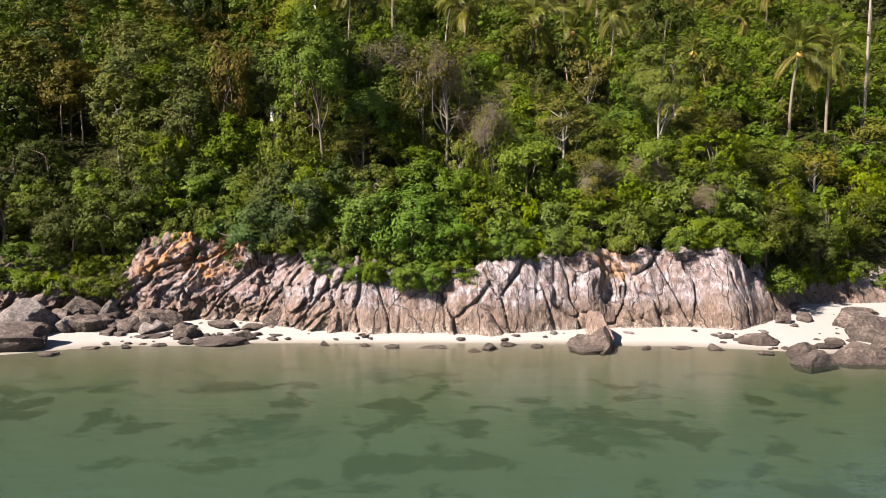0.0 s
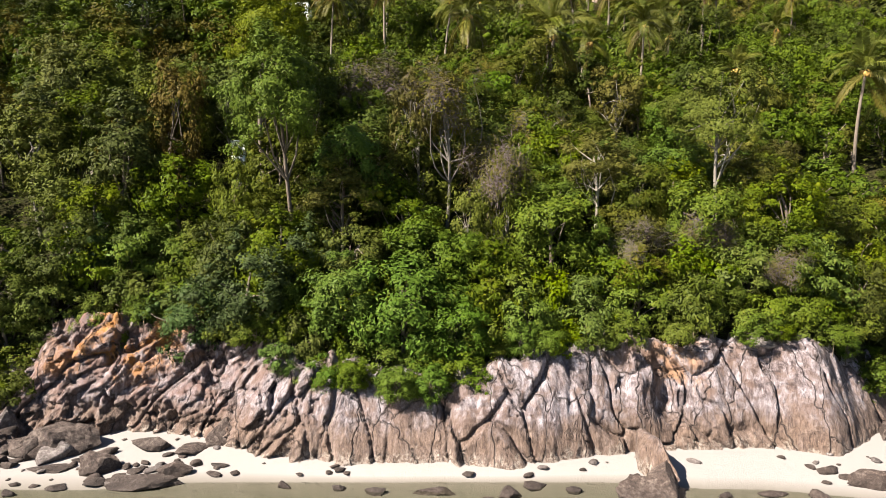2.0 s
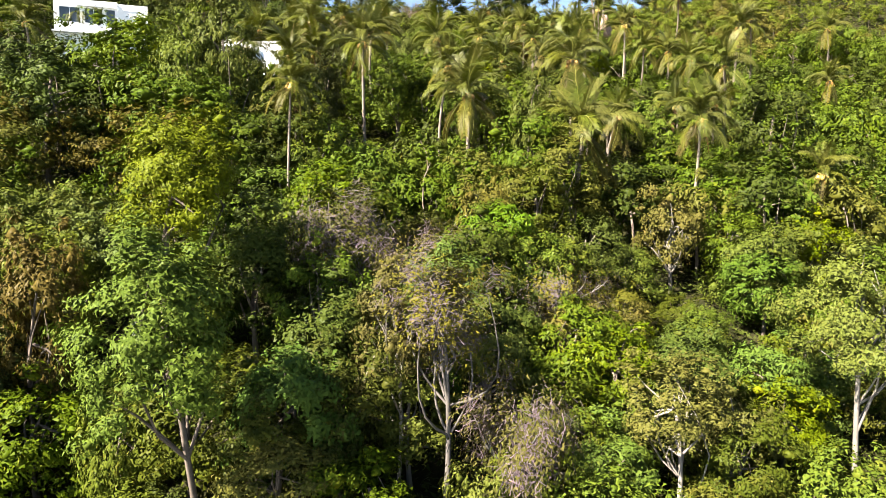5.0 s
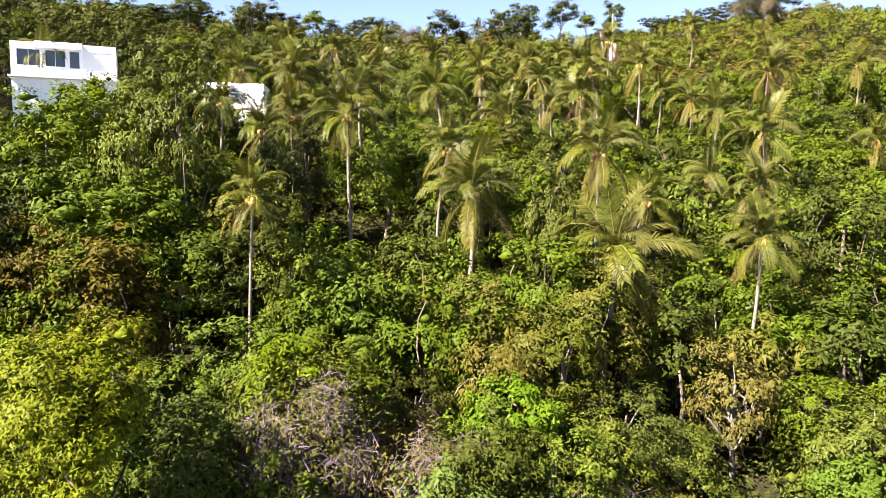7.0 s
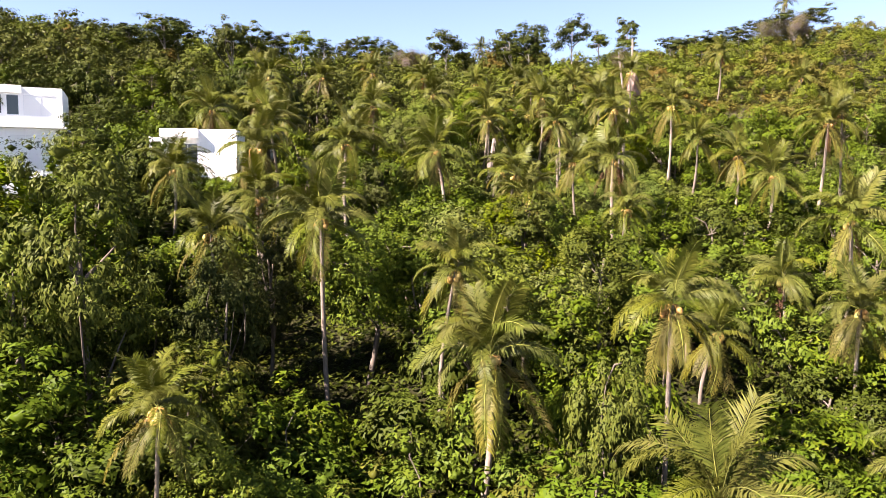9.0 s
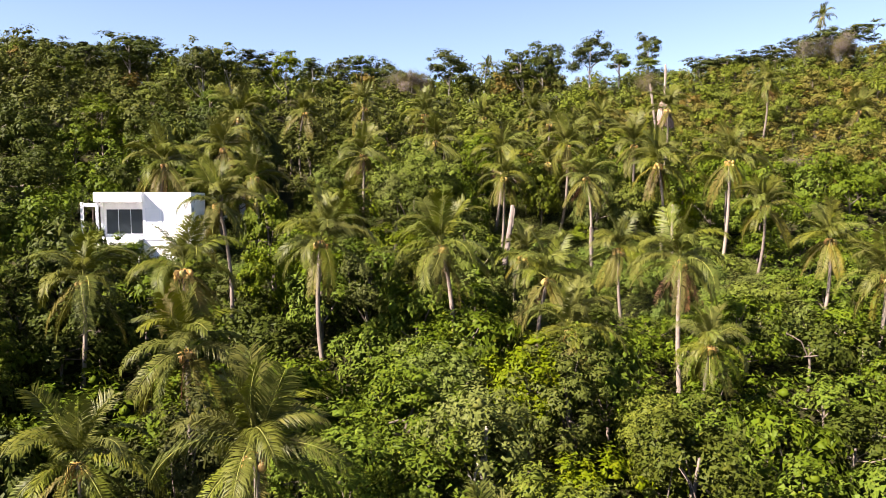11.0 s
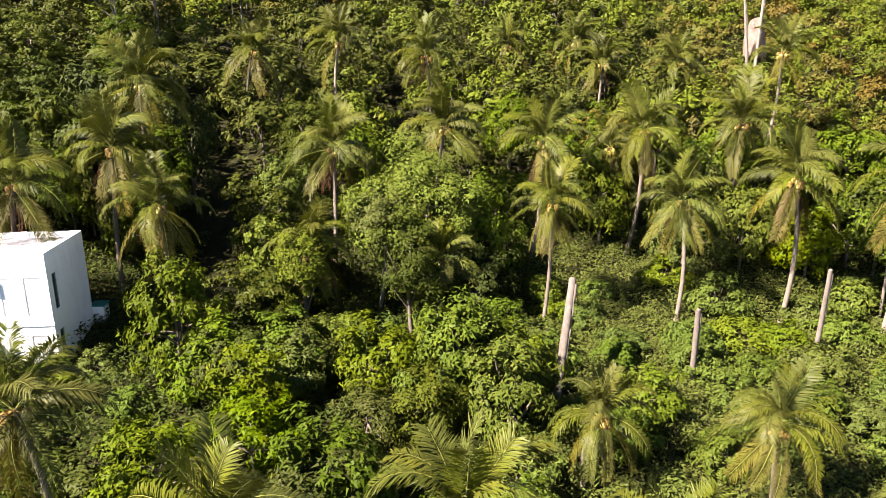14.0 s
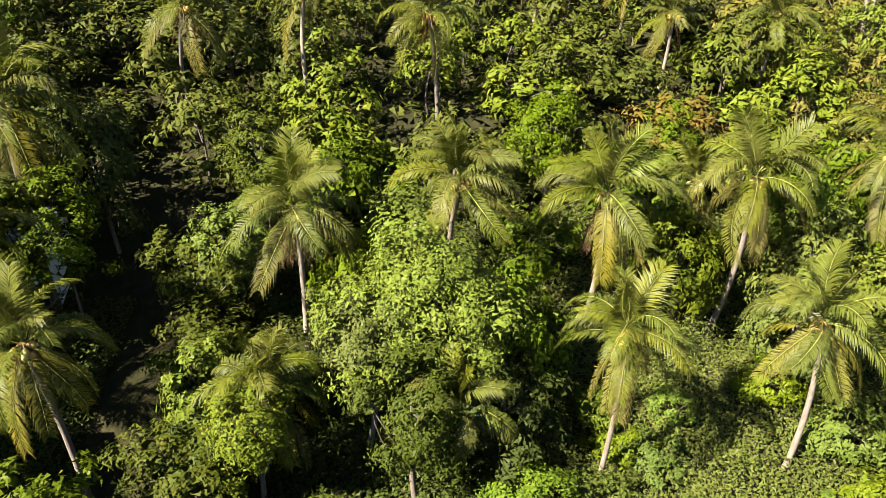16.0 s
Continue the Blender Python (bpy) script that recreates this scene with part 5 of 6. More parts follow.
# between the palms
grove = Woods()
for y0 in np.arange(81, 146, 3.35):
    for x0 in np.arange(-74, 80, 3.5):
        x, y = x0 + rng.uniform(-1.4, 1.4), y0 + rng.uniform(-1.3, 1.3)
        u, rz, i, dice = rng.uniform(), rng.uniform(0, 360), int(rng.integers(0, 9)), rng.uniform()
        if abs(x) > 0.64 * y + 3 or not far_from_palms(x, y, 1.5) or not clear(x, y, 1.0) or (abs(x) > 44 and dice < 0.35):
            continue
        if in_gully(x, y) or in_hollow(x, y) and dice < 0.75:
            continue
        h = min(canopy(x, y) * 1.15 + (1.0 if y > 98 else 0.4), 11) * rng.uniform(0.7, 1.08)
        if -23 < x < -14.5 and 116 < y < 135:
            h = min(h, 1.5)
        if 98 < y < 124 and -17.5 - 0.58 * (y - 100) < x < -10.5 - 0.51 * (y - 100):
            h = min(h, max(0.8, 42.5 - 0.19 * (y - 100) - float(ground_z(x, y))))
        if -52 < x < -31 and 108 < y < 121:
            h = min(h, 1.2)
        if -52 < x < -31 and 84 < y <= 108:
            h = min(h, 4.5)
        if 4 < x < 28 and 112 < y < 134:
            h = min(h, 1.4 + 1.2 * dice)
        if h > 7.5 and dice < 0.45 or 4.5 < h <= 7.5 and dice < 0.14:
            continue
        if h < 2.6:
            key, slot = "g_shrub", 4 if u < 0.7 else 0
        elif x < -10:
            key, slot = ("g_dark", 1) if u < 0.5 else ("g_mid", 0)
        else:
            key, slot = ("g_mid", 0) if u < 0.5 else ("g_bright", 4) if u < 0.78 else ("g_dark", 1)
        full = {"g_mid": 4.0, "g_dark": 4.6, "g_bright": 3.8, "g_shrub": 1.9}[key]
        if h > 7.5:
            if 86 < y and abs(x) < 12:
                plant({"g_mid": "big_mid", "g_dark": "big_dark", "g_bright": "big_lime"}[key], i, x, y, h / 11.0, rz)
            else:
                grove.add(x, y, h / 11.0, radians(rz), 1.0, slot, 11.0, (3.1, 3.1, 4.6), 50, 64, 0.25, i % 3)
            continue
        size = min(max(h / full, 0.7), 1.2)
        tall = h / full / size
        if 112 < y < 140 and -20 < x < 28:
            plant(key, i, x, y, size, rz, tall=tall)
        elif key == "g_shrub":
            grove.add(x, y, size, radians(rz), tall, slot, 1.9, (1.8, 1.8, 1.2), 18, 54, 0.25, i % 3)
        else:
            grove.add(x, y, size, radians(rz), tall, slot, full, (2.4, 2.4, 2.1), 25, 62, 0.24, i % 3)
grove.done("grove_thicket", "green thicket of trees and bushes under the coconut palms")

# upper hillside and ridge
upper = Woods()
for y0 in np.arange(147, 214, 4.4):
    for x0 in np.arange(-98, 112, 4.6):
        x, y = x0 + rng.uniform(-2, 2), y0 + rng.uniform(-2, 2)
        if abs(x) > 0.64 * (y - 30) + 5 or not far_from_palms(x, y, 1.3) or in_gully(x, y) or (abs(x - 33.5) < 2.0 and 162 < y < 168):
            continue
        u, rz, i = rng.uniform(), rng.uniform(0, 360), int(rng.integers(0, 9))
        scrub = x > 25
        slot = (1 if u < 0.50 else 0 if u < 0.74 else 3 if u < 0.82 else 5 if u < 0.85 else 4) if not scrub else (0 if u < 0.45 else 3 if u < 0.75 else 4)
        # all dark leaves here: the shade round the gully is put into their colour
        if x < -8 and y < 165:
            slot = 1
        size = rng.uniform(0.8, 1.2) * (0.60 if scrub else 0.95 if y > 180 else 0.9 if y > 165 else 1.05)
        upper.add(x, y, size, radians(rz), rng.uniform(0.7, 1.25), slot, 5.6, (3.0, 3.0, 2.7), 28, 34 if y < 168 else 26, 0.34 if y < 168 else 0.41, i % 4)
# close low scrub on the open slope to the right
scrub_rng = np.random.default_rng(71)
for y0 in np.arange(147, 184, 3.1):
    for x0 in np.arange(24, 70, 3.1):
        x, y, u = x0 + scrub_rng.uniform(-1.3, 1.3), y0 + scrub_rng.uniform(-1.3, 1.3), scrub_rng.uniform()
        if far_from_palms(x, y, 1.0) and not (abs(x - 33.5) < 2.2 and 161 < y < 168):
            upper.add(x, y, scrub_rng.uniform(0.75, 1.2), u * 6.28, scrub_rng.uniform(0.8, 1.3), 3 if u < 0.5 else 0 if u < 0.85 else 5, 1.9, (1.9, 1.9, 1.3), 18, 34, 0.27, int(u * 30) % 3)
upper.done("hill_woods", "distant green woods covering the upper hillside and ridge")
# cheap woods that carry the forest on to both sides
outer = Woods()
for y0 in np.arange(45, 214, 5.6):
    for x0 in np.arange(-150, 155, 5.8):
        x, y = x0 + rng.uniform(-2, 2), y0 + rng.uniform(-2, 2)
        u, rz, i = rng.uniform(), rng.uniform(0, 6.28), int(rng.integers(0, 9))
        if abs(x) < 0.64 * y + 3 and abs(x) < 0.64 * (y - 30) + 6 + (100 if y < 147 else 0) or y < float(np.interp(x, FOOT_X, FOOT_Y)) + 2:
            continue
        outer.add(x, y, rng.uniform(0.8, 1.25), rz, 1.0, 1 if u < 0.5 else 0 if u < 0.8 else 4, 6.0, (3.6, 3.6, 2.8), 16, 13, 1.15, i % 3)
outer.done("outer_woods", "green woods carrying on along the coast")
# trees along the skyline: x, y, height of the crown's top, half width
RIDGE_LEFT = [
    (-51.2, 165, 62.6, 2.5), (-53.1, 178, 67.1, 3.2), (-47.5, 178, 68.3, 3.6), (-47.9, 188, 69.9, 3.4), (-31.6, 163, 64.2, 2.6), (-29.3, 165, 63.9, 2.8),
    (-32.1, 195, 69.1, 4.0), (-23.7, 182, 66.7, 2.4), (-21.9, 195, 67.7, 2.4), (-16.4, 195, 68.2, 2.6), (-12.5, 193, 67.8, 3.0), (-8.4, 194, 67.4, 2.8),
    (-60.0, 184, 68.5, 3.4), (-67.0, 186, 69.0, 3.4), (-37.0, 181, 66.6, 3.0),
]
RIDGE_RIGHT = [
    (3.3, 186, 67.4, 3.6), (14.8, 184, 67.2, 3.2), (17.6, 185, 67.9, 3.0), (19.9, 184, 68.4, 2.6), (28.0, 190, 71.3, 3.2), (34.0, 195, 69.1, 2.4), (44.7, 211, 76.3, 2.6),
    (43.6, 208, 70.5, 2.4), (50.0, 195, 68.1, 3.0), (54.2, 195, 68.3, 2.6), (58.5, 195, 69.1, 3.0), (63.2, 195, 70.2, 2.6), (68.8, 195, 72.0, 3.2), (73.4, 195, 73.8, 3.6), (80.0, 198, 75.0, 3.6),
]
for n, (x, y, top, wide) in enumerate(RIDGE_LEFT + RIDGE_RIGHT):
    slim = wide < 2.5
    stand("r_slim" if slim else "r_tall", n, x, y, top, wide * (1.0 if slim else 1.18), x * 37 % 360)

for n, (x, y, size) in enumerate([(66, 190, 1.2), (72.5, 192, 1.4), (-3, 184, 1.3), (-5.5, 188, 1.4), (36, 182, 1.0), (42.6, 146, 0.9)]):
    plant("bare", n, x, y, size, n * 47)

# ---- coconut palms ----


def frond_mesh(name, seed, e0, e1, length, material, leaf=0.85, pairs=84, hang=0.5):
    """A feather leaf along +x: starts at e0 degrees above level and bends to e1."""
    rng = np.random.default_rng(seed)
    n = 12
    t = np.linspace(0, 1, n)
    ang = np.radians(e0 + (e1 - e0) * t ** 1.25)
    step = length / (n - 1)
    pts = np.zeros((n, 3))
    pts[1:, 0] = np.cumsum(np.cos(ang[:-1]) * step)
    pts[1:, 2] = np.cumsum(np.sin(ang[:-1]) * step)
    pts[:, 1] = 0.12 * rng.uniform(-1, 1) * t ** 2 * length
    tubes = Tubes()
    tubes.add(pts, np.linspace(0.036, 0.010, n), 3)
    rib = np.concatenate([tubes.f[0][:, [0, 1, 2]], tubes.f[0][:, [0, 2, 3]]])
    v, f = [tubes.v[0]], [rib]
    count = tubes.count
    ribs = len(rib)
    s = np.linspace(0.14, 0.99, pairs)
    for side in (-1, 1):
        p = np.stack([np.interp(s, t, pts[:, k]) for k in range(3)], 1)
        a = np.interp(s, t, ang)
        along = np.stack([np.cos(a), np.zeros_like(a), np.sin(a)], 1)
        up = np.stack([-np.sin(a), np.zeros_like(a), np.cos(a)], 1)
        ll = leaf * (0.45 + 0.75 * np.sin(np.pi * (0.12 + 0.80 * s)) ** 0.8) * rng.uniform(0.66, 1.15, pairs)
        sweep = 0.55 + 0.5 * s
        d1 = np.array([0, side, 0]) * 0.85 + along * sweep[:, None] * 0.75 + up * 0.20
        d1 = d1 + rng.normal(0, 0.10, (pairs, 3))
        d1 /= np.linalg.norm(d1, axis=1)[:, None]
        d2 = d1 * (1 - hang) + along * 0.15 + np.array([0, 0, -1]) * hang * rng.uniform(0.7, 1.3, pairs)[:, None]
        d2 /= np.linalg.norm(d2, axis=1)[:, None]
        w = along * 0.033
        mid = p + d1 * (ll * 0.5)[:, None]
        tip = mid + d2 * (ll * 0.55)[:, None]
        block = np.stack([p, mid + w, mid - w, tip], 1).reshape(-1, 3)
        k = np.arange(pairs) * 4
        q = np.concatenate([np.stack([k, k + 1, k + 2], 1), np.stack([k + 2, k + 1, k + 3], 1)])
        v.append(block)
        f.append(q + count)
        count += len(block)
    faces = np.concatenate(f)
    slots = np.zeros(len(faces), int)
    slots[:ribs] = 1
    return raw_mesh(name, np.concatenate(v), faces, [material, M_RACHIS if material is not M_PALM_DEAD else M_PALM_DEAD], slots=slots)


FRONDS = {
    "up": [frond_mesh("frond", 300 + i, 84, 55 - 14 * i, 3.3, M_PALM, hang=0.30) for i in range(2)],
    "mid": [frond_mesh("frond", 310 + i, 66, -20 - 18 * i, 3.7, M_PALM, hang=0.45) for i in range(3)],
    "out": [frond_mesh("frond", 320 + i, 34 - 6 * i, -76 - 5 * i, 4.1, M_PALM, hang=0.6) for i in range(3)],
    "low": [frond_mesh("frond", 330 + i, -14 - 18 * i, -87, 4.2, M_PALM if i == 0 else M_PALM_OLD, hang=0.65) for i in range(3)],
    "dead": [frond_mesh("frond", 340 + i, -55 - 12 * i, -89, 2.8, M_PALM_DEAD, leaf=0.5, pairs=22, hang=0.85) for i in range(2)],
}
nut_bm = bmesh.new()
bmesh.ops.create_icosphere(nut_bm, subdivisions=2, radius=0.15)
for nv in nut_bm.verts:
    nv.co.z *= 1.25
for nf in nut_bm.faces:
    nf.smooth = True
NUT = bpy.data.meshes.new("coconut")
nut_bm.to_mesh(NUT)
nut_bm.free()
NUT.materials.append(M_COCONUT)


stalks = Tubes()
stalk_rng = np.random.default_rng(77)
for a in np.arange(0, 6.2, 0.9):
    k = np.linspace(0, 1, 6)[:, None]
    reach = stalk_rng.uniform(0.35, 0.6)
    stalks.add(np.concatenate([reach * k * math.cos(a), reach * k * math.sin(a), 0.35 * k - 0.95 * k * k], 1), np.linspace(0.035, 0.018, 6), 4)
M_STALK = bark_material("fruit_stalk_fibre", (0.24, 0.13, 0.03), (0.46, 0.30, 0.08))
STALKS = stalks.mesh("flower_head", M_STALK)


def coconut_palm(x, y, z, seed, size=1.0, fronds=21, dead=2, nuts=5, label=""):
    """A palm whose heart is at x, y, z; the foot stands on the ground."""
    rng = np.random.default_rng(900 + seed)
    bx, by = x + rng.uniform(-0.9, 0.5), y + rng.uniform(-0.2, 0.9)
    low = float(ground_z(bx, by))
    palm = holder("coconut_palm", bx, by, low)
    top = np.array([x - bx, y - by, z - low])
    t = np.linspace(0, 1, 14)[:, None]
    bow = np.array([rng.uniform(-0.5, 0.5), rng.uniform(-0.3, 0.3), 0])
    line = top * np.concatenate([t ** 1.3, t ** 1.3, t], 1) + bow * np.sin(np.pi * t) + [0, 0, -0.3] * (1 - t)
    radii = np.interp(t[:, 0], [0, 0.08, 1], [0.26, 0.17, 0.115]) * (1 + 0.06 * (np.arange(14) % 2)) * size
    tubes = Tubes()
    tubes.add(line, radii, 8)
    part_mesh("trunk", tubes.mesh("trunk", M_PALM_BARK), palm)
    plan = ["up"] * 4 + ["mid"] * 6 + ["out"] * 6 + ["low"] * (fronds - 16) + ["dead"] * dead
    spin = rng.uniform(0, 360)
    for i, name in enumerate(plan):
        choice = FRONDS[name][int(rng.integers(0, len(FRONDS[name])))]
        ob = part_mesh("frond", choice, palm, "withered brown hanging leaf" if name == "dead" else "")
        s = size * rng.uniform(0.86, 1.12)
        h = {"up": 0.22, "mid": 0.12, "out": 0.0, "low": -0.10, "dead": -0.22}[name]
        ob.matrix_basis = Matrix.Translation(top + [0, 0, h]) @ pose(0, 0, 0, rng.uniform(-26, 26), rng.uniform(-13, 13), spin + 137.5 * i + rng.uniform(-20, 20)) @ Matrix.Scale(s, 4)
    part_mesh("flower_head", STALKS, palm, "orange-brown fruit stalks").matrix_basis = Matrix.Translation(top) @ pose(0, 0, 0, 0, 0, spin)
    for i in range(nuts):
        a = spin + i * 360 / max(nuts, 1) + rng.uniform(-20, 20)
        ob = part_mesh("coconut", NUT, palm)
        ob.matrix_basis = Matrix.Translation(top + [0.32 * math.cos(a), 0.32 * math.sin(a), -0.12 - rng.uniform(0, 0.35)])
    return tagged(palm, label or "coconut palm with slender grey trunk and arching fronds", "palm tree", "coconut palms")


SKIRTED = {(-15.85, 152.7), (21.25, 130.7), (-16.6, 130.0), (-7.9, 130.6), (-7.1, 136.8), (45.3, 160.0), (10.5, 198.9), (12.5, 140.7), (14.9, 106.4)}
for i, (x, y, z, reach) in enumerate(PALMS):
    far = y > 145 or abs(x) > 40
    skirt = (x, y) in SKIRTED
    coconut_palm(x, y, z, i, reach / 2.95, fronds=20 if far else 23, dead=6 if skirt else i % 3, nuts=4 if far else 8 + i % 4,
                 label="coconut palm with a skirt of withered brown fronds" if skirt else "")

# ---- dead trunks ----


def dead_trunk(points, r0, r1, label):
    rng = np.random.default_rng(int(abs(points[0][0]) * 10))
    base = holder("dead_trunk", *points[0])
    p = np.array(points) - np.array(points[0])
    n = 16
    t = np.linspace(0, 1, n)
    line = p[0] + (p[1] - p[0]) * t[:, None] + rng.normal(0, 0.004, (n, 3))
    tubes = Tubes()
    tubes.add(line, np.linspace(r0, r1, n) * rng.uniform(0.96, 1.04, n), 9)
    tubes.add(np.array([line[-1] - [0, 0, 0.03], line[-1] + [0.02, 0, 0.05], line[-1] + [0.03, 0, 0.07]]), [r1 * 0.9, r1 * 0.5, 0.01], 9)
    part_mesh("stem", tubes.mesh("stem", M_SNAG), base)
    strip = Tubes()
    k = np.linspace(0.42, 0.96, 9)[:, None]
    side = np.array([r0 * 0.75, -r0 * 0.3, 0])
    strip.add(p[0] + (p[1] - p[0]) * k + side * (1.25 - 0.35 * k) + rng.normal(0, 0.012, (9, 3)), np.linspace(0.03, r1 * 0.55, 9), 6)
    part_mesh("bark_strip", strip.mesh("bark_strip", M_SNAG), base, "peeling strip of dry bark")
    return tagged(base, label, "dead tree", "dead trunks")


dead_trunk([(5.5, 121.2, float(ground_z(5.5, 121.2)) - 0.3), (6.7, 123.9, 41.2)], 0.24, 0.20, "bleached leaning trunk of a dead palm")
dead_trunk([(21.1, 125.9, float(ground_z(21.1, 125.9)) - 0.3), (20.7, 124.9, 41.2)], 0.15, 0.12, "thin bleached standing dead trunk")
dead_trunk([(13.6, 124.4, float(ground_z(13.6, 124.4)) - 0.3), (13.4, 123.9, 39.4)], 0.17, 0.14, "short brown stump of a dead palm")
dead_trunk([(27.9, 131.0, float(ground_z(27.9, 131)) - 0.3), (27.9, 131.0, 42.5)], 0.10, 0.08, "thin bleached standing dead trunk")
dead_trunk([(31.7, 161.5, float(ground_z(31.7, 161.5)) - 0.3), (31.9, 161.5, 60.0)], 0.16, 0.12, "tall white standing dead trunk")
dead_trunk([(30.5, 159.5, float(ground_z(30.5, 159.5)) - 0.3), (29.2, 159.5, 57.0)], 0.16, 0.12, "tall white leaning dead trunk")

dead_trunk([(38.9, 66.5, float(ground_z(38.9, 66.5)) - 0.3), (38.8, 66.0, 26.0)], 0.16, 0.11, "tall white standing dead trunk")

# fallen dead fronds on the creepers
heap = holder("fallen_frond", 4.4, 125.6, float(ground_z(4.4, 125.6)) + 0.5)
for n, (rx, rz) in enumerate([(8, -100), (-6, -70), (12, -128)]):
    part_mesh("frond", FRONDS["dead"][n % 2], heap).matrix_basis = Matrix.Translation((0.3 * n, 0, 1.2)) @ pose(0, 0, 0, rx, -28, rz)
tagged(heap, "withered brown palm fronds fallen on the creepers", "dead fronds")

# ---- undergrowth, one carpet of leaves for each reach of the hill ----


def hummock(x, y):
    a = np.sin(0.9 * x + 1.7 * np.sin(0.53 * y)) * np.sin(0.8 * y + 1.4 * np.sin(0.61 * x))
    b = np.sin(2.1 * x + 0.7) * np.sin(1.9 * y + np.sin(1.3 * x))
    return 0.45 + 0.55 * np.abs(a) + 0.22 * b


def undergrowth(name, seed, xr, yr, count, leaf, material, label, lift=1.0):
    rng = np.random.default_rng(seed)
    x, y = rng.uniform(*xr, count), rng.uniform(*yr, count)
    foot = np.interp(x, FOOT_X, FOOT_Y)
    keep = y > foot + np.where((x > 20) | (x < -21), 1.0, 3.2)
    for hx, hy, hr in HOUSES:
        keep &= (x - hx) ** 2 + (y - hy) ** 2 > (hr - 1.2) ** 2
    keep &= (np.abs(x) < 0.64 * y + 4) & ~in_gully(x, y)
    x, y = x[keep], y[keep]
    z = ground_z(x, y) + hummock(x, y) * lift * rng.uniform(0.15, 1.0, len(x))
    out = np.stack([rng.normal(0, 0.4, len(x)), rng.normal(-0.3, 0.4, len(x)), np.ones(len(x))], 1)
    out /= np.linalg.norm(out, axis=1)[:, None]
    v, f = leaves(rng, np.stack([x, y, z], 1), out, leaf, 0.30)
    return tagged(new(name, raw_mesh(name, v, f, [material])), label, "undergrowth", kind="stuff")


# carpets 21, 26 and 27 take the dark leaf colour to deepen shaded gaps
undergrowth("undergrowth", 21, (-50, 52), (42, 80), 90000, 0.24, M_LEAF_DARK, "tangled green undergrowth covering the lower slope, leaves darkened for shade")
undergrowth("undergrowth", 22, (-72, -24), (80, 146), 24000, 0.44, M_LEAF_DARK, "shaded dark green undergrowth on the flank of the grove", 1.4)
undergrowth("undergrowth", 26, (-24, 30), (80, 112), 34000, 0.36, M_LEAF_DARK, "green undergrowth below the palms, leaves darkened for shade", 1.2)
undergrowth("undergrowth", 27, (-24, 3), (112, 146), 80000, 0.20, M_LEAF_DARK, "green undergrowth between palm trunks, leaves darkened for shade", 1.3)
undergrowth("undergrowth", 23, (3, 30), (112, 146), 130000, 0.17, M_LEAF_VINE, "light green creepers spread over the ground", 1.2)
undergrowth("undergrowth", 28, (30, 78), (80, 146), 28000, 0.42, M_LEAF_VINE, "light green creepers spread over the open slope", 1.4)
undergrowth("undergrowth", 24, (-98, 16), (146, 216), 28000, 0.55, M_LEAF_DARK, "dark green scrub covering the upper hillside", 1.8)
undergrowth("undergrowth", 29, (24, 68), (146, 184), 46000, 0.26, M_LEAF_OLIVE, "olive green scrub close to the ground on the open slope", 1.3)
undergrowth("undergrowth", 25, (16, 108), (146, 216), 34000, 0.50, M_LEAF_CARPET, "low green scrub on the open upper slope", 2.4)

# ---- the white villas ----


def wall_bm(length, z0, z1, thick, holes):
    """A wall along +x from 0 to length with its outer face at y = 0; holes: x0, x1, z0, z1, all the way through."""
    xs = sorted({0.0, length, *[v for h in holes for v in h[:2]]})
    zs = sorted({z0, z1, *[v for h in holes for v in h[2:]]})

    def solid(i, j):
        if not (0 <= i < len(xs) - 1 and 0 <= j < len(zs) - 1):
            return False
        x, z = (xs[i] + xs[i + 1]) / 2, (zs[j] + zs[j + 1]) / 2
        return not any(h[0] < x < h[1] and h[2] < z < h[3] for h in holes)

    bm = bmesh.new()
    cache = {}

    def vert(i, j, k):
        if (i, j, k) not in cache:
            cache[i, j, k] = bm.verts.new((xs[i], thick * k, zs[j]))
        return cache[i, j, k]

    for i in range(len(xs) - 1):
        for j in range(len(zs) - 1):
            if not solid(i, j):
                continue
            bm.faces.new([vert(i, j, 0), vert(i + 1, j, 0), vert(i + 1, j + 1, 0), vert(i, j + 1, 0)])
            bm.faces.new([vert(i, j, 1), vert(i, j + 1, 1), vert(i + 1, j + 1, 1), vert(i + 1, j, 1)])
            if not solid(i - 1, j):
                bm.faces.new([vert(i, j, 0), vert(i, j + 1, 0), vert(i, j + 1, 1), vert(i, j, 1)])
            if not solid(i + 1, j):
                bm.faces.new([vert(i + 1, j, 0), vert(i + 1, j, 1), vert(i + 1, j + 1, 1), vert(i + 1, j + 1, 0)])
            if not solid(i, j - 1):
                bm.faces.new([vert(i, j, 0), vert(i, j, 1), vert(i + 1, j, 1), vert(i + 1, j, 0)])
            if not solid(i, j + 1):
                bm.faces.new([vert(i, j + 1, 0), vert(i + 1, j + 1, 0), vert(i + 1, j + 1, 1), vert(i, j + 1, 1)])
    return bm


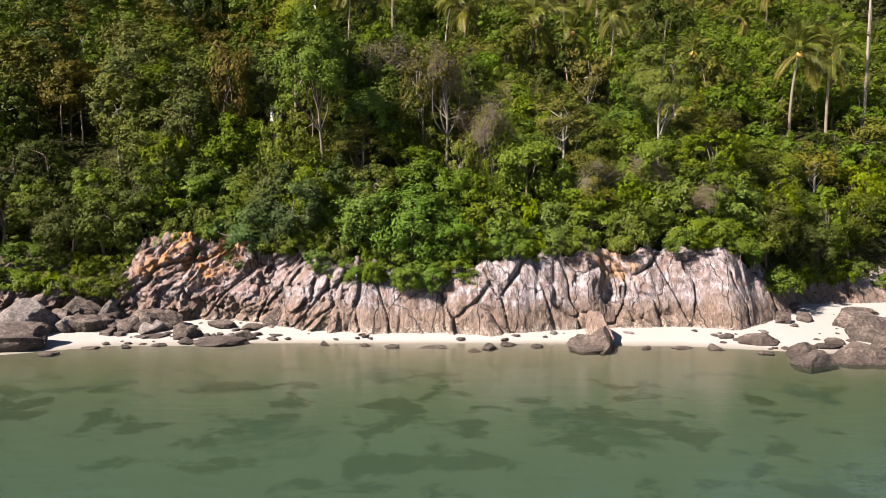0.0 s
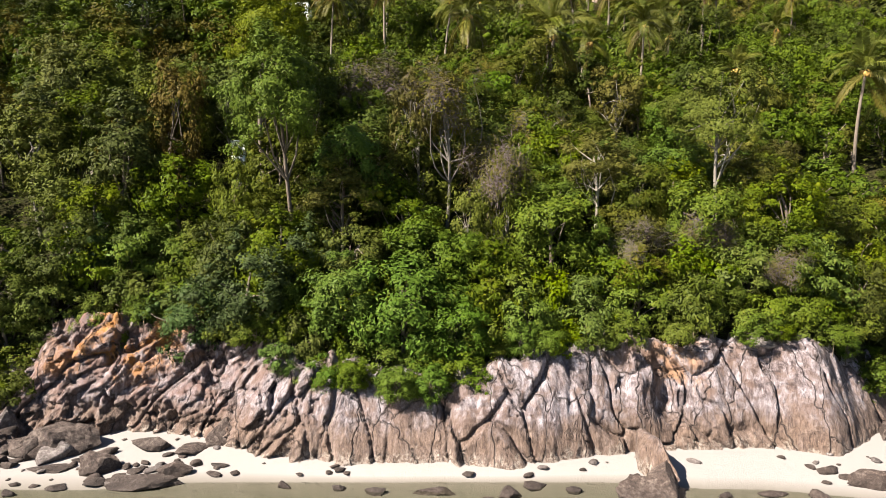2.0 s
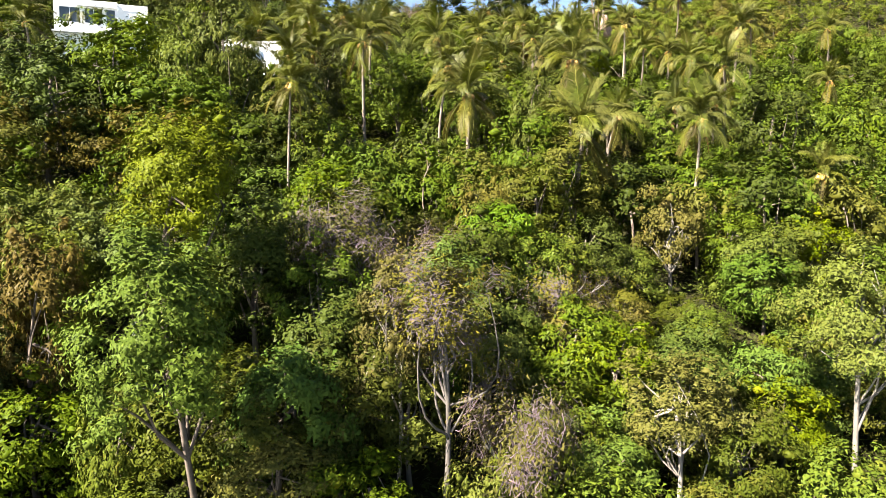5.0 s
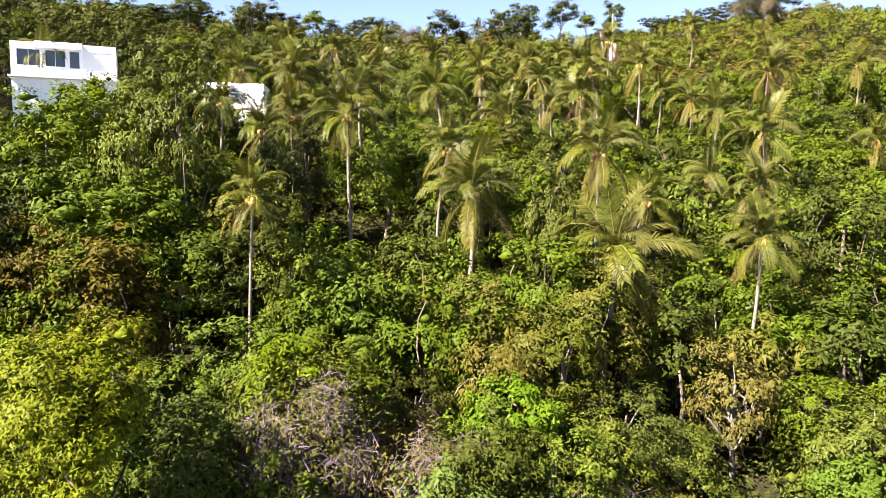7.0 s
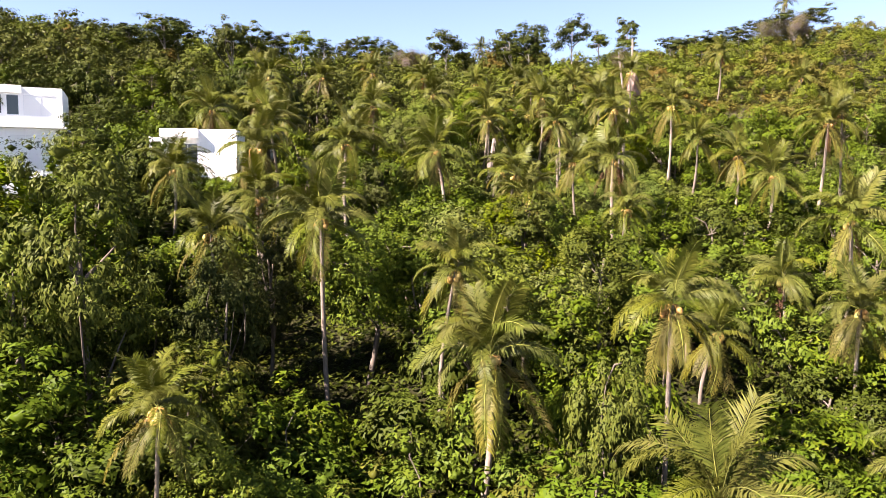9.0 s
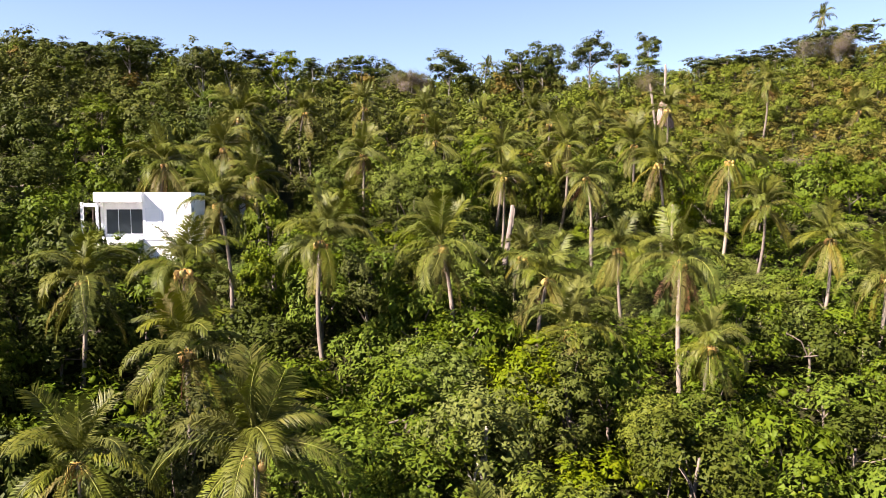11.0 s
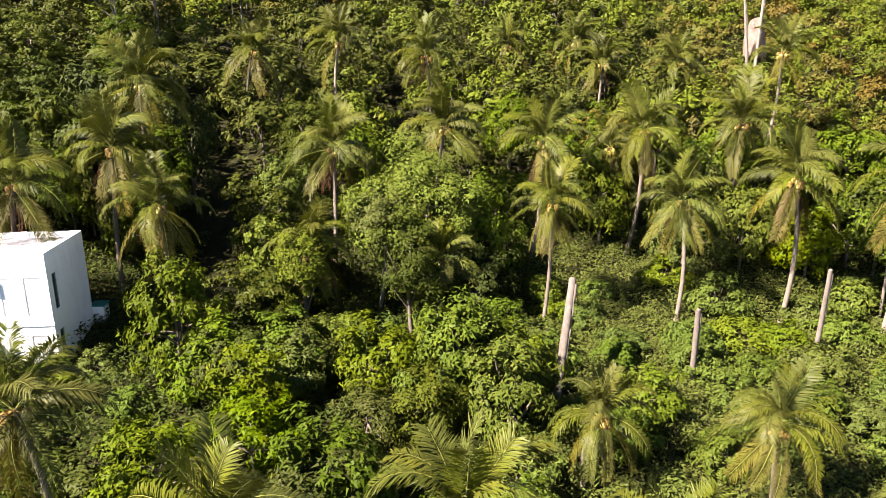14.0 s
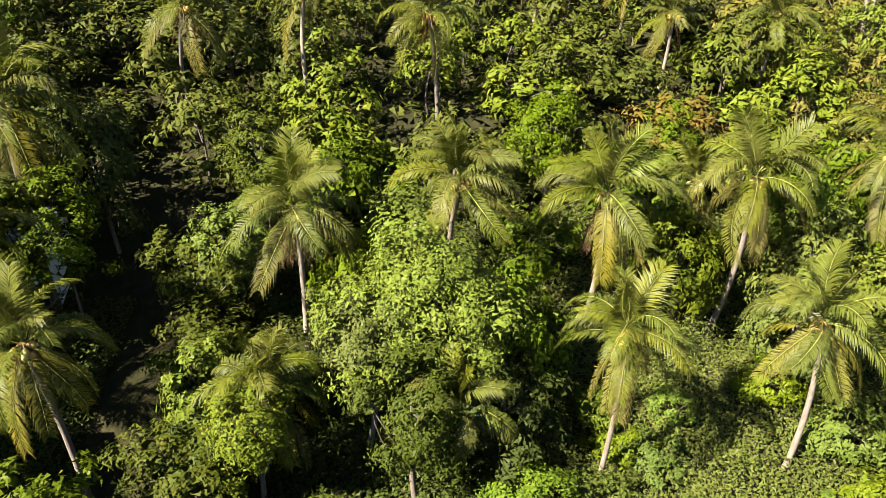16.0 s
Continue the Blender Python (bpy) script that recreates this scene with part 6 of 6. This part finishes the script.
def glazed(parent, x0, x1, z0, z1, panes, m, curtain=False):
    """A window of several panes in a wall whose outer face is the plane m, y = 0."""
    win = new("window")
    win.parent = parent
    win.matrix_basis = m @ pose(0, -0.06 if curtain else 0, 0)
    bar = 0.05
    step = (x1 - x0) / panes
    for i in range(panes + 1):
        x = x0 + i * step
        part("frame", box_bm(x - bar / 2 if 0 < i < panes else (x if i == 0 else x - bar), (x + bar / 2) if 0 < i < panes else (x + bar if i == 0 else x), 0.07, 0.13, z0, z1, 0.006), M_FRAME, win)
    for z in (z0, z1 - bar):
        part("rail", box_bm(x0 + bar, x1 - bar, 0.075, 0.125, z, z + bar, 0.006), M_FRAME, win)
    for i in range(panes):
        a, b = x0 + i * step + bar / 2, x0 + (i + 1) * step - bar / 2
        part("pane", box_bm(a, b, 0.095, 0.105, z0 + bar, z1 - bar, 0), M_CURTAIN if curtain else M_GLASS, win, "blind drawn behind the glass" if curtain else "dark glass")
    return win


def placed(parent, name, bm, material, m, label=""):
    ob = part(name, bm, material, parent, label)
    ob.matrix_basis = m
    return ob


def villa_low():
    """Flat-roofed two-storey house; its right front corner is the origin, the front runs to -x."""
    v = holder("villa", -20.95, 125.2, 35.6, 4)
    front = pose(-4.3, 0, 0)
    placed(v, "wall", wall_bm(4.3, -1.2, 6.8, 0.2, [(0.25, 1.55, 0.2, 2.2), (1.65, 2.85, 0.2, 2.2), (2.95, 4.05, 0.2, 2.2), (0.25, 1.55, 3.3, 5.5), (1.65, 2.85, 3.3, 5.5), (2.95, 4.05, 3.3, 5.5)]), M_WHITE, front, "white rendered front wall")
    for z0, z1 in ((0.2, 2.2), (3.3, 5.5)):
        for a, b in ((0.25, 1.55), (1.65, 2.85), (2.95, 4.05)):
            glazed(v, a, b, z0, z1, 1, front, True)
    side = pose(0, 0.2, 0, 0, 0, 90)
    placed(v, "wall", wall_bm(4.6, -1.2, 6.8, 0.2, [(0.35, 1.0, 0.3, 2.3), (0.35, 1.0, 3.4, 5.5), (3.2, 3.7, 0.6, 1.9)]), M_WHITE, side, "white side wall")
    glazed(v, 0.35, 1.0, 0.3, 2.3, 1, side)
    glazed(v, 0.35, 1.0, 3.4, 5.5, 1, side)
    glazed(v, 3.2, 3.7, 0.6, 1.9, 1, side, True)
    placed(v, "wall", wall_bm(8.2, -1.2, 6.8, 0.2, []), M_WHITE, pose(-8.2, 4.8, 0), "white back wall")
    placed(v, "wall", wall_bm(4.4, -1.2, 6.8, 0.2, []), M_WHITE, pose(-8.0, 0.5, 0, 0, 0, 90), "white side wall")
    back = pose(-8.2, 0.9, 0)
    placed(v, "wall", wall_bm(3.9, -1.2, 6.0, 0.2, [(0.3, 3.6, 3.2, 5.4)]), M_WHITE, back, "recessed terrace wall")
    glazed(v, 0.3, 3.6, 3.2, 5.4, 3, back)
    placed(v, "floor", box_bm(-8.2, -0.2, 1.1, 4.8, 2.7, 2.9), M_SOFFIT, pose(0, 0, 0))
    placed(v, "floor", box_bm(-8.4, -4.3, -1.3, 0.9, 2.75, 2.98), M_WHITE, pose(0, 0, 0), "terrace slab")
    placed(v, "wall", box_bm(-8.4, -4.3, -1.3, -1.1, -1.2, 2.75), M_WHITE, pose(0, 0, 0), "white terrace wall")
    placed(v, "canopy", box_bm(-8.3, -4.1, -0.75, 1.1, 5.98, 6.82, 0.03), M_WHITE, pose(0, 0, 0), "deep white roof fascia over the terrace")
    placed(v, "canopy", box_bm(-9.6, -8.3, -0.3, 1.2, 5.6, 5.9, 0.02), M_WHITE, pose(0, 0, 0))
    for x in (-8.2, -9.5):
        placed(v, "column", box_bm(x, x + 0.22, -0.6, -0.38, 2.9, 5.98), M_WHITE, pose(0, 0, 0))
    placed(v, "roof", box_bm(-8.0, -0.2, 1.1, 4.8, 6.15, 6.45, 0), M_ROOF, pose(0, 0, 0), "stained grey flat roof behind a parapet")
    placed(v, "roof", box_bm(-4.1, -0.2, 0.2, 1.1, 6.15, 6.45, 0), M_ROOF, pose(0, 0, 0))
    placed(v, "ledge", box_bm(-4.34, 0.04, -0.05, -0.002, 2.75, 2.95, 0.01), M_WHITE, pose(0, 0, 0))
    v.scale = (0.94, 1, 1)
    return tagged(v, "white flat-roofed two-storey villa in the palm grove", "house", "white villas")


def villa_high():
    """The larger house above; its right front corner is the origin."""
    v = holder("villa", -37.8, 122.2, 36.9, 22)
    front = pose(-11, 0, 0)
    holes_low = [(0.6, 2.4, 0.3, 4.6), (2.9, 4.6, 0.3, 4.6), (6.2, 7.5, 0.3, 4.6), (7.6, 8.9, 0.3, 4.6), (9.0, 10.3, 0.3, 4.6)]
    holes_up = [(0.6, 3.0, 6.7, 8.6), (3.5, 5.6, 6.7, 8.6), (6.0, 7.1, 6.6, 8.6), (7.5, 10.6, 6.6, 8.6)]
    placed(v, "wall", wall_bm(11, -1.5, 5.3, 0.25, holes_low), M_WHITE, front, "white rendered front wall")
    placed(v, "wall", wall_bm(11, 5.5, 9.4, 0.25, holes_up), M_WHITE, front, "white rendered front wall")
    for h in holes_low:
        glazed(v, *h, 1, front, True)
    for h in holes_up:
        glazed(v, *h, 2 if h[1] - h[0] > 1.8 else 1, front, h[0] > 7)
    placed(v, "ledge", box_bm(-11.3, 0.35, -0.6, 7.0, 5.3, 5.5, 0.02), M_WHITE, pose(0, 0, 0), "projecting floor slab")
    for x in (0, -10.75):
        placed(v, "wall", wall_bm(6.5, -1.5, 5.3, 0.25, []), M_WHITE, pose(x, 0.25, 0, 0, 0, 90), "white side wall")
        placed(v, "wall", wall_bm(6.5, 5.5, 9.4, 0.25, []), M_WHITE, pose(x, 0.25, 0, 0, 0, 90), "white side wall")
    placed(v, "wall", wall_bm(11, -1.5, 5.3, 0.25, []), M_WHITE, pose(-11, 6.75, 0), "white back wall")
    placed(v, "wall", wall_bm(11, 5.5, 9.4, 0.25, []), M_WHITE, pose(-11, 6.75, 0), "white back wall")
    placed(v, "roof", box_bm(-10.75, -0.25, 0.25, 6.75, 8.85, 9.1, 0), M_ROOF, pose(0, 0, 0), "grey flat roof behind a parapet")
    placed(v, "canopy", box_bm(-8.5, -3.6, -0.35, -0.003, 8.75, 9.5, 0.02), M_WHITE, pose(0, 0, 0), "white roof fascia")
    return tagged(v, "large white two-storey villa on the hillside above the trees", "house", "white villas")


villa_low()
villa_high()

def stair_tower():
    """A narrow white block in the shade behind the palms; its near right corner is the origin."""
    v = holder("stair_tower", -20.6, 139.6, 38.6, 4)
    placed(v, "wall", wall_bm(1.8, -0.8, 5.2, 0.18, [(0.45, 1.35, 0.2, 2.3)]), M_WHITE, pose(-1.8, 0, 0), "white front wall")
    glazed(v, 0.45, 1.35, 0.2, 2.3, 1, pose(-1.8, 0, 0))
    placed(v, "wall", wall_bm(3.0, -0.8, 5.2, 0.18, []), M_WHITE, pose(0, 0.18, 0, 0, 0, 90), "white side wall")
    placed(v, "wall", wall_bm(3.0, -0.8, 5.2, 0.18, []), M_WHITE, pose(-1.62, 0.18, 0, 0, 0, 90), "white side wall")
    placed(v, "wall", wall_bm(1.8, -0.8, 5.2, 0.18, []), M_WHITE, pose(-1.8, 3.18, 0), "white back wall")
    placed(v, "roof", box_bm(-1.62, -0.18, 0.18, 3.18, 4.8, 4.95, 0), M_ROOF, pose(0, 0, 0), "grey flat roof")
    return tagged(v, "narrow white stair tower in the shade of palms", "building")


stair_tower()

# box with a green lid beside the low villa
unit = holder("storage_box", -21.1, 130.6, 36.75, 2)
part("body", box_bm(-0.35, 0.45, -0.4, 0.4, 0.0, 0.85, 0.02), M_WHITE, unit)
part("plinth", box_bm(-0.3, 0.4, -0.35, 0.35, -1.1, -0.003, 0.02), M_ROOF, unit, "dark concrete plinth")
part("lid", box_bm(-0.42, 0.52, -0.47, 0.47, 0.853, 0.95, 0.02), M_GREEN_SHEET, unit, "green sheet-metal lid")
tagged(unit, "white box with a green metal lid beside the villa wall", "box")

# white vent stack with dark discs for round holes, half hidden in the trees
stack = holder("vent_stack", -13.8, 57.55, float(ground_z(-13.4, 57.7)), 8)
rise = 15.3 - float(ground_z(-13.4, 57.7))
part("body", box_bm(0.0, 0.84, 0.0, 0.6, -0.4, rise, 0.02), M_WHITE, stack)
part("cap", box_bm(-0.09, 0.93, -0.09, 0.69, rise + 0.003, rise + 0.08, 0.015), M_ROOF, stack, "stained overhanging cap slab")
# flat dark discs on the solid body stand for the shade inside the holes
for row in range(3):
    for px in (0.26, 0.58):
        hole = bmesh.new()
        bmesh.ops.create_cone(hole, cap_ends=True, segments=14, radius1=0.5, radius2=0.46, depth=1.0)
        hole.transform(pose(px, -0.006, rise - 0.30 - 0.47 * row, 90) @ Matrix.Diagonal((0.21, 0.34, 0.02, 1)))
        part("hole_disc", hole, M_GLASS, stack, "dark oval disc standing for the shade in a vent hole")
tagged(stack, "white rendered vent stack with dark discs for oval holes among the trees", "vent")

# cut earth scar on the right-hand hillside
boulder(33.2, 165.5, (1.4, 1.2, 3.2), 140, M_EARTH, 10, 0.30, "pale scar of bare cut earth on the hillside", z=52.6, rough=0.22, group="bare earth on the hill")

# shapes that found no place are taken away again
for k in KINDS.values():
    for proto, used in zip(k["protos"], k["used"]):
        if not used:
            for piece in list(proto.children):
                bpy.data.objects.remove(piece)
            bpy.data.objects.remove(proto)
